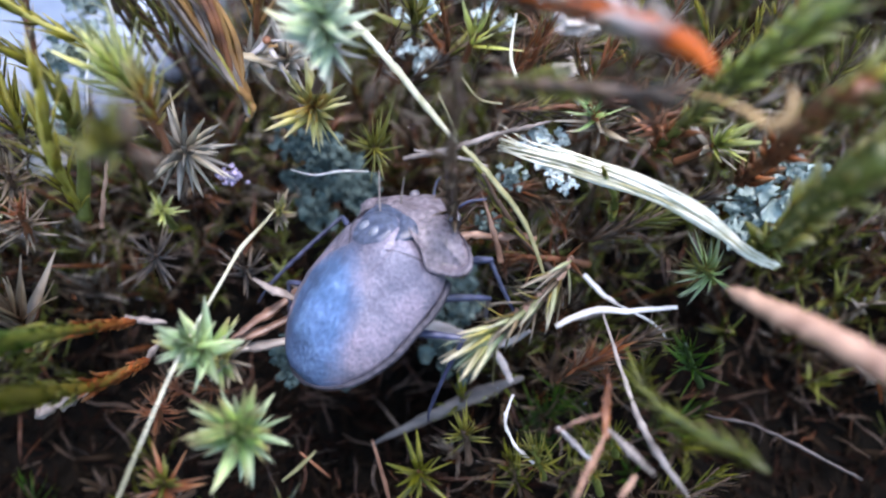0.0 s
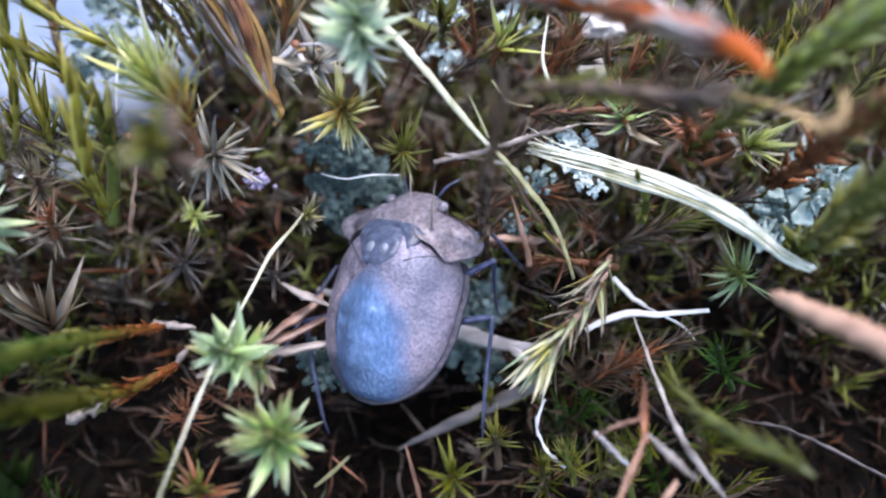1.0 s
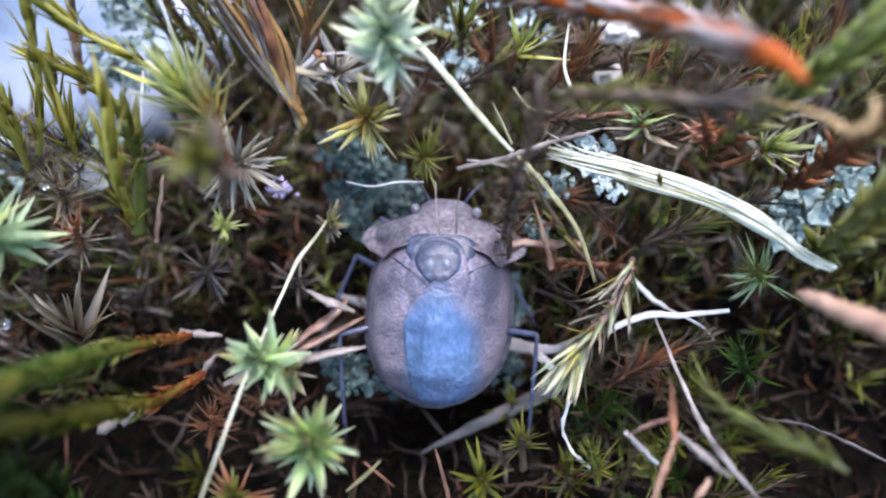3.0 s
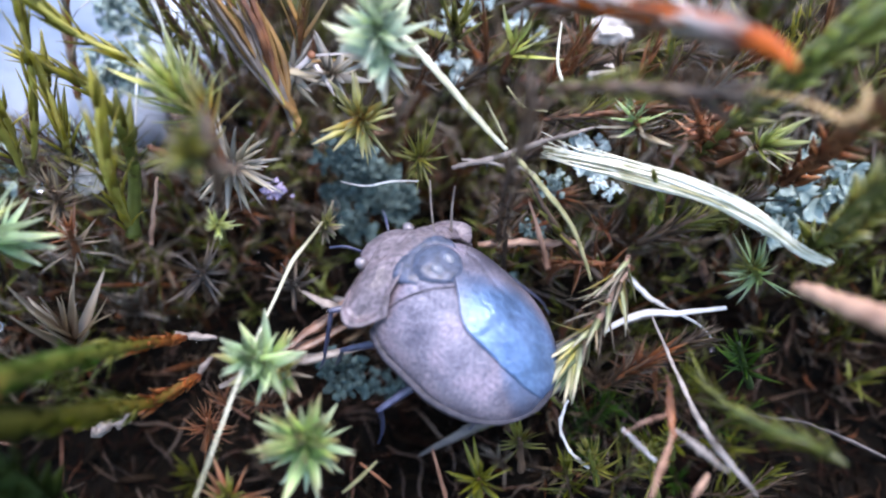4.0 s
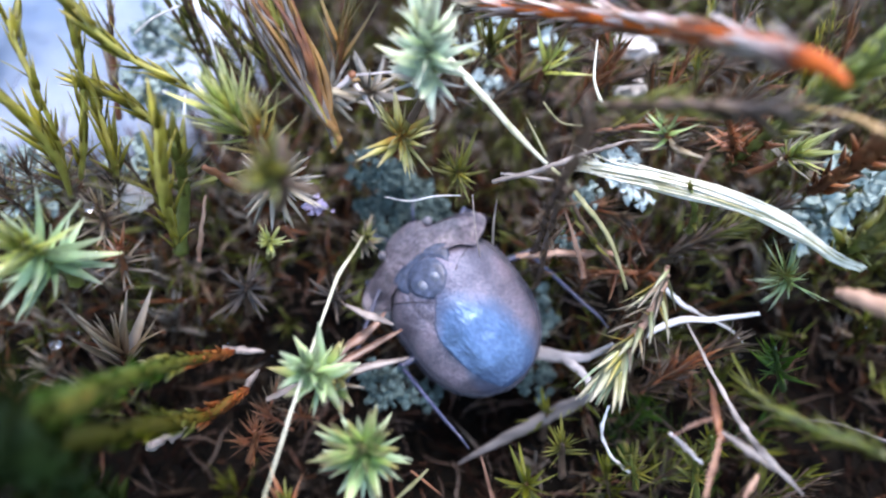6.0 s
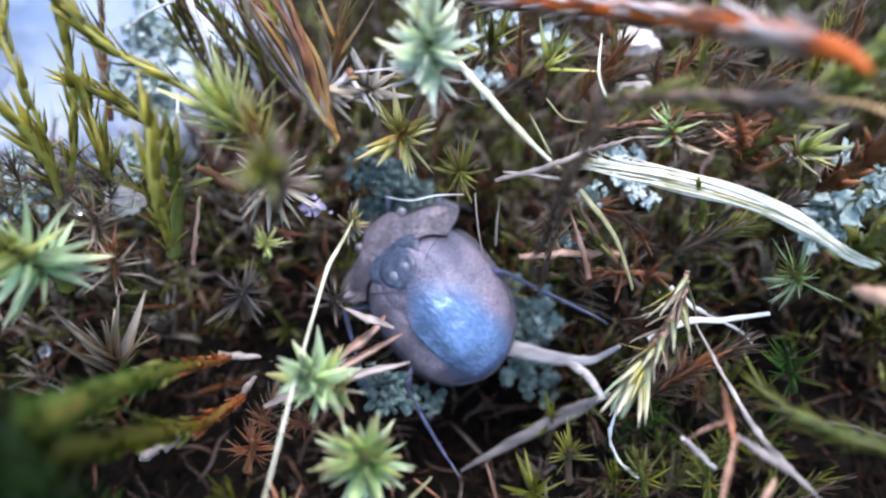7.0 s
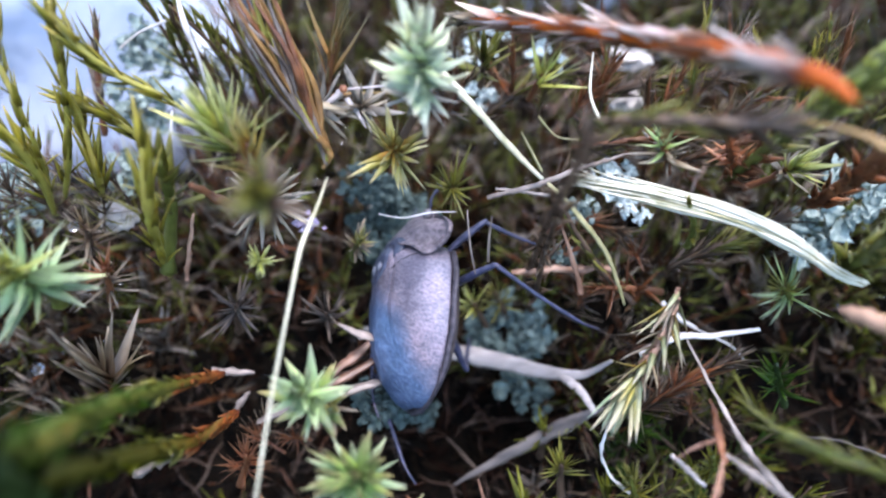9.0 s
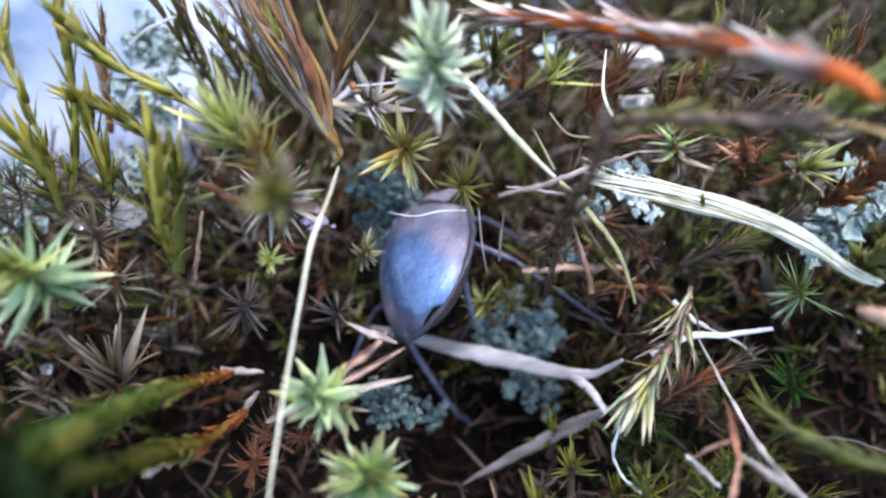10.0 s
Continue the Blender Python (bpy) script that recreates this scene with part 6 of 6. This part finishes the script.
# where the knees and the ankles are in the bug's space, time by time
STEPS = {
    "fl": [(0.0, (-3.0, 3.8, -0.5), (-3.6, 3.2, -2.4)), (10.0, (-3.0, 3.8, -0.5), (-3.6, 3.2, -2.4))],
    "fr": [(0.0, (3.0, 3.8, -0.5), (3.6, 3.2, -2.4)), (8.5, (2.8, 3.8, -1.0), (3.2, 3.2, -3.0)), (9.5, (2.2, 3.9, -1.9), (2.4, 3.4, -3.9)), (10.0, (2.2, 3.9, -1.9), (2.4, 3.4, -3.9))],
    "ml": [(0.0, (-4.19, 1.70, 0.64), (-4.45, -2.39, 0.77)), (0.5, (-4.42, 1.51, -0.11), (-5.53, -2.37, -0.83)), (1.0, (-4.47, 1.01, -0.83), (-5.23, -2.96, -0.14)), (1.5, (-4.33, 1.29, -1.28), (-5.51, -2.46, -0.12)), (2.0, (-3.83, 2.07, -1.84), (-5.47, -1.69, -1.74)), (2.5, (-4.02, 2.06, -1.51), (-5.20, -1.86, -1.77)), (3.0, (-4.15, 2.10, -1.08), (-5.41, -1.80, -1.10)), (3.2, (-4.02, 2.18, -1.35), (-4.41, 1.33, -5.35)), (4.3, (-3.03, 2.83, -2.03), (-1.72, 3.75, -5.80)), (4.5, (-3.35, 2.66, -1.90), (-1.79, 2.59, -5.69)), (4.8, (-3.76, 2.64, -1.24), (-2.54, 2.59, -5.15)), (5.0, (-2.94, 2.56, 1.57), (-4.26, 1.26, -2.09)), (5.5, (-3.46, 2.43, 1.22), (-4.62, 1.76, -2.65)), (5.7, (-1.64, 3.40, 1.07), (-5.06, 1.50, -0.16)), (6.8, (-3.94, 1.77, 1.08), (-3.94, -1.10, 4.00)), (7.0, (-3.95, 2.34, 0.49), (-4.04, -0.98, 2.88)), (7.5, (-3.70, 2.87, -0.07), (-4.23, -0.32, 2.46)), (8.0, (-3.71, 2.89, -0.38), (-3.82, 0.25, 2.76)), (8.5, (-3.81, 1.50, 1.38), (-2.38, -1.67, 3.55)), (9.0, (-4.01, 0.30, 1.09), (-2.35, -3.44, 1.30)), (9.5, (-3.91, 0.61, 1.33), (-2.06, -3.00, 1.92)), (10.0, (-4.26, 1.26, 0.70), (-4.70, -2.76, 1.38))],
    "mr": [(0.0, (2.81, 2.88, -2.15), (0.52, 2.81, -5.55)), (0.5, (3.70, 2.76, -1.13), (1.82, 2.56, -4.77)), (1.0, (4.00, 2.41, 0.20), (2.89, 1.01, -3.49)), (1.5, (3.95, 2.45, 0.30), (2.48, 2.07, -3.51)), (2.0, (2.17, 2.08, 2.19), (3.66, 1.59, -1.60)), (2.5, (1.51, 2.42, 2.07), (3.58, 1.28, -1.29)), (3.0, (1.54, 3.75, 0.11), (3.78, 0.39, -0.57)), (3.2, (2.10, 3.76, -0.45), (3.53, -0.09, -0.34)), (4.3, (4.30, 1.62, -1.17), (4.66, -2.42, -1.77)), (4.5, (4.36, 0.35, -1.09), (3.77, -3.67, -0.58)), (4.8, (4.34, 0.36, -1.19), (3.97, -3.66, -0.50)), (5.0, (4.29, 1.19, -1.44), (5.27, -2.80, -1.37)), (5.5, (4.22, 1.32, -1.56), (5.27, -2.50, -0.50)), (5.7, (4.33, 1.04, -1.38), (4.86, -2.95, -0.59)), (6.8, (3.41, -1.17, 0.51), (5.14, -4.62, 1.89)), (7.0, (3.47, -1.18, 0.36), (5.31, -4.71, 1.35)), (7.5, (3.84, -0.60, 0.67), (4.66, -4.60, 0.98)), (8.0, (3.87, -0.62, 0.56), (4.68, -4.45, 1.78)), (8.5, (4.49, 1.08, -0.35), (5.98, -2.62, -1.31)), (9.0, (4.40, 1.19, -1.08), (4.59, -0.49, -4.82)), (9.5, (4.16, 0.94, -1.76), (5.11, -0.96, -5.27)), (10.0, (2.53, -0.13, -2.95), (2.97, -2.05, -6.54))],
    "hl": [(0.0, (-4.10, -1.94, 0.40), (-4.02, -4.55, -3.01)), (0.5, (-4.05, -2.19, 0.01), (-3.83, -4.59, -3.55)), (1.0, (-4.14, -1.87, 0.39), (-3.16, -5.58, -1.54)), (1.5, (-4.12, -1.91, 0.36), (-3.49, -5.78, -1.39)), (2.0, (-4.04, -2.14, 0.22), (-3.50, -5.86, -1.88)), (2.5, (-3.96, -2.34, 0.02), (-3.92, -5.96, -2.30)), (3.0, (-4.25, -1.59, 0.36), (-4.01, -5.53, -1.34)), (3.2, (-3.66, -1.55, -2.26), (-3.54, -2.27, -6.50)), (4.3, (-4.14, 0.31, -1.38), (-2.77, 0.26, -5.46)), (4.5, (-4.31, 0.24, -0.81), (-3.10, -0.75, -4.82)), (4.8, (-4.20, 0.52, 0.01), (-3.38, -1.33, -3.78)), (5.0, (-3.57, 1.24, 0.48), (-2.94, -2.88, -0.56)), (5.5, (-3.68, 1.15, 0.42), (-2.69, -2.96, -0.40)), (5.7, (-3.97, 0.73, 0.47), (-2.93, -3.37, 1.27)), (6.8, (-2.77, -2.76, 1.27), (-2.74, -6.15, 3.92)), (7.0, (-3.53, -2.54, 0.75), (-2.89, -5.98, 3.24)), (7.5, (-4.01, -2.30, -0.16), (-4.17, -5.89, 2.20)), (8.0, (-4.32, -1.51, 0.22), (-4.72, -5.33, 2.16)), (8.5, (-3.45, -2.11, 1.33), (-2.35, -5.95, 2.92)), (9.0, (-3.75, -2.29, 0.72), (-2.14, -6.13, -0.32)), (9.5, (-3.76, -2.39, 0.54), (-1.81, -6.08, -0.50)), (10.0, (-1.87, -3.46, 0.45), (-3.60, -4.38, -3.38))],
    "hr": [(0.0, (3.81, 0.89, -1.38), (2.48, -1.93, -4.34)), (0.5, (3.76, 1.22, -0.66), (3.25, -2.12, -3.32)), (1.0, (4.33, 0.29, -0.42), (4.36, -3.70, -2.01)), (1.5, (4.46, -0.33, -0.13), (4.23, -3.75, -2.73)), (2.0, (4.22, -0.27, 0.77), (4.73, -4.33, -0.53)), (2.5, (4.26, -0.49, 0.75), (4.82, -4.46, -0.80)), (3.0, (4.30, -0.92, 0.65), (4.29, -5.01, -0.67)), (3.2, (4.24, -1.85, -0.05), (3.24, -4.90, -2.92)), (3.8, (2.60, -2.20, -2.50), (1.60, -3.00, -6.60)), (4.3, (1.02, -2.44, -2.63), (-0.60, -2.00, -6.50)), (4.8, (-0.14, -2.15, -2.20), (-3.40, 0.20, -3.80)), (10.0, (-0.14, -2.15, -2.20), (-3.40, 0.20, -3.80))],
}


def joint_pose(at, aim):
    return as_matrix(turn_to(np.array(aim) - np.array(at), (0, 0, 1)), at)


def motions():
    walk(BUG_OB, [(t, mm_pose(*row)) for t, *row in BUG])
    for key, steps in STEPS.items():
        femur, tibia = LEGS[key]
        walk(femur, [(t, joint_pose(HIPS[key], knee)) for t, knee, ankle in steps])
        walk(tibia, [(t, joint_pose(knee, ankle)) for t, knee, ankle in steps])
    b0 = BUD.matrix_world.copy()
    walk(BUD, [(t, Matrix.Translation([c * MM for c in d]) @ b0) for t, d in BUD_ROWS])
    s0 = SPRIG.matrix_world.copy()
    walk(SPRIG, [(t, Matrix.Translation([c * MM for c in d]) @ s0 @ pose(0, 0, 0, *r)) for t, d, r in SPRIG_ROWS])
    h0 = THIN.matrix_world.copy()
    rest = Vector(STRAW_TIPS[0][1]) - h0.translation / MM
    rows = [(t, h0 @ rest.rotation_difference(Vector(tip) - h0.translation / MM).to_matrix().to_4x4()) for t, tip in STRAW_TIPS]
    walk(THIN, rows)


SPRIG_ROWS = [(0.0, (-0.3, -0.2, 0.0), (0, 0, -15)), (0.5, (0, 0, 0), (0, 0, -4)), (3.0, (0, 0, 0), (0, 0, 0)), (5.7, (0, 0, 0), (0, 0, 0)), (6.8, (0.45, -0.4, 0), (0, 0, 2)), (10.0, (0.45, -0.4, 0), (0, 0, 2))]
# where the straw's tip lies: it lifts the bud that it is caught in, then springs free
STRAW_TIPS = [(0.0, (-7.11, 18.73, 0.52)), (5.7, (-7.11, 18.73, 0.52)), (6.8, (-7.38, 18.82, 0.95)), (7.0, (-7.45, 18.85, 1.52)), (7.5, (-7.61, 18.86, 2.30)), (8.0, (-7.40, 18.80, 2.47)), (8.3, (-7.39, 18.80, 2.51)),
              (8.4, (-7.01, 18.35, 4.62)), (8.8, (-7.10, 18.09, 5.58)), (9.0, (-7.70, 18.22, 5.63)), (9.2, (-7.58, 18.03, 6.10)), (9.6, (-7.60, 18.10, 5.90)), (10.0, (-7.59, 17.91, 6.40))]
BUD_ROWS = [(0.0, (0, 0, 0)), (5.7, (0, 0, 0)), (6.8, (-0.48, 0.24, 0.26)), (7.0, (-0.58, 0.56, 0.55)), (7.5, (-0.85, 0.8, 0.8)), (8.3, (-0.6, 0.95, 0.85)), (8.4, (0.15, 0.55, 0.5)), (9.0, (0.0, 0.45, 0.4)), (10.0, (-0.15, 0.1, 0.1))]

motions()
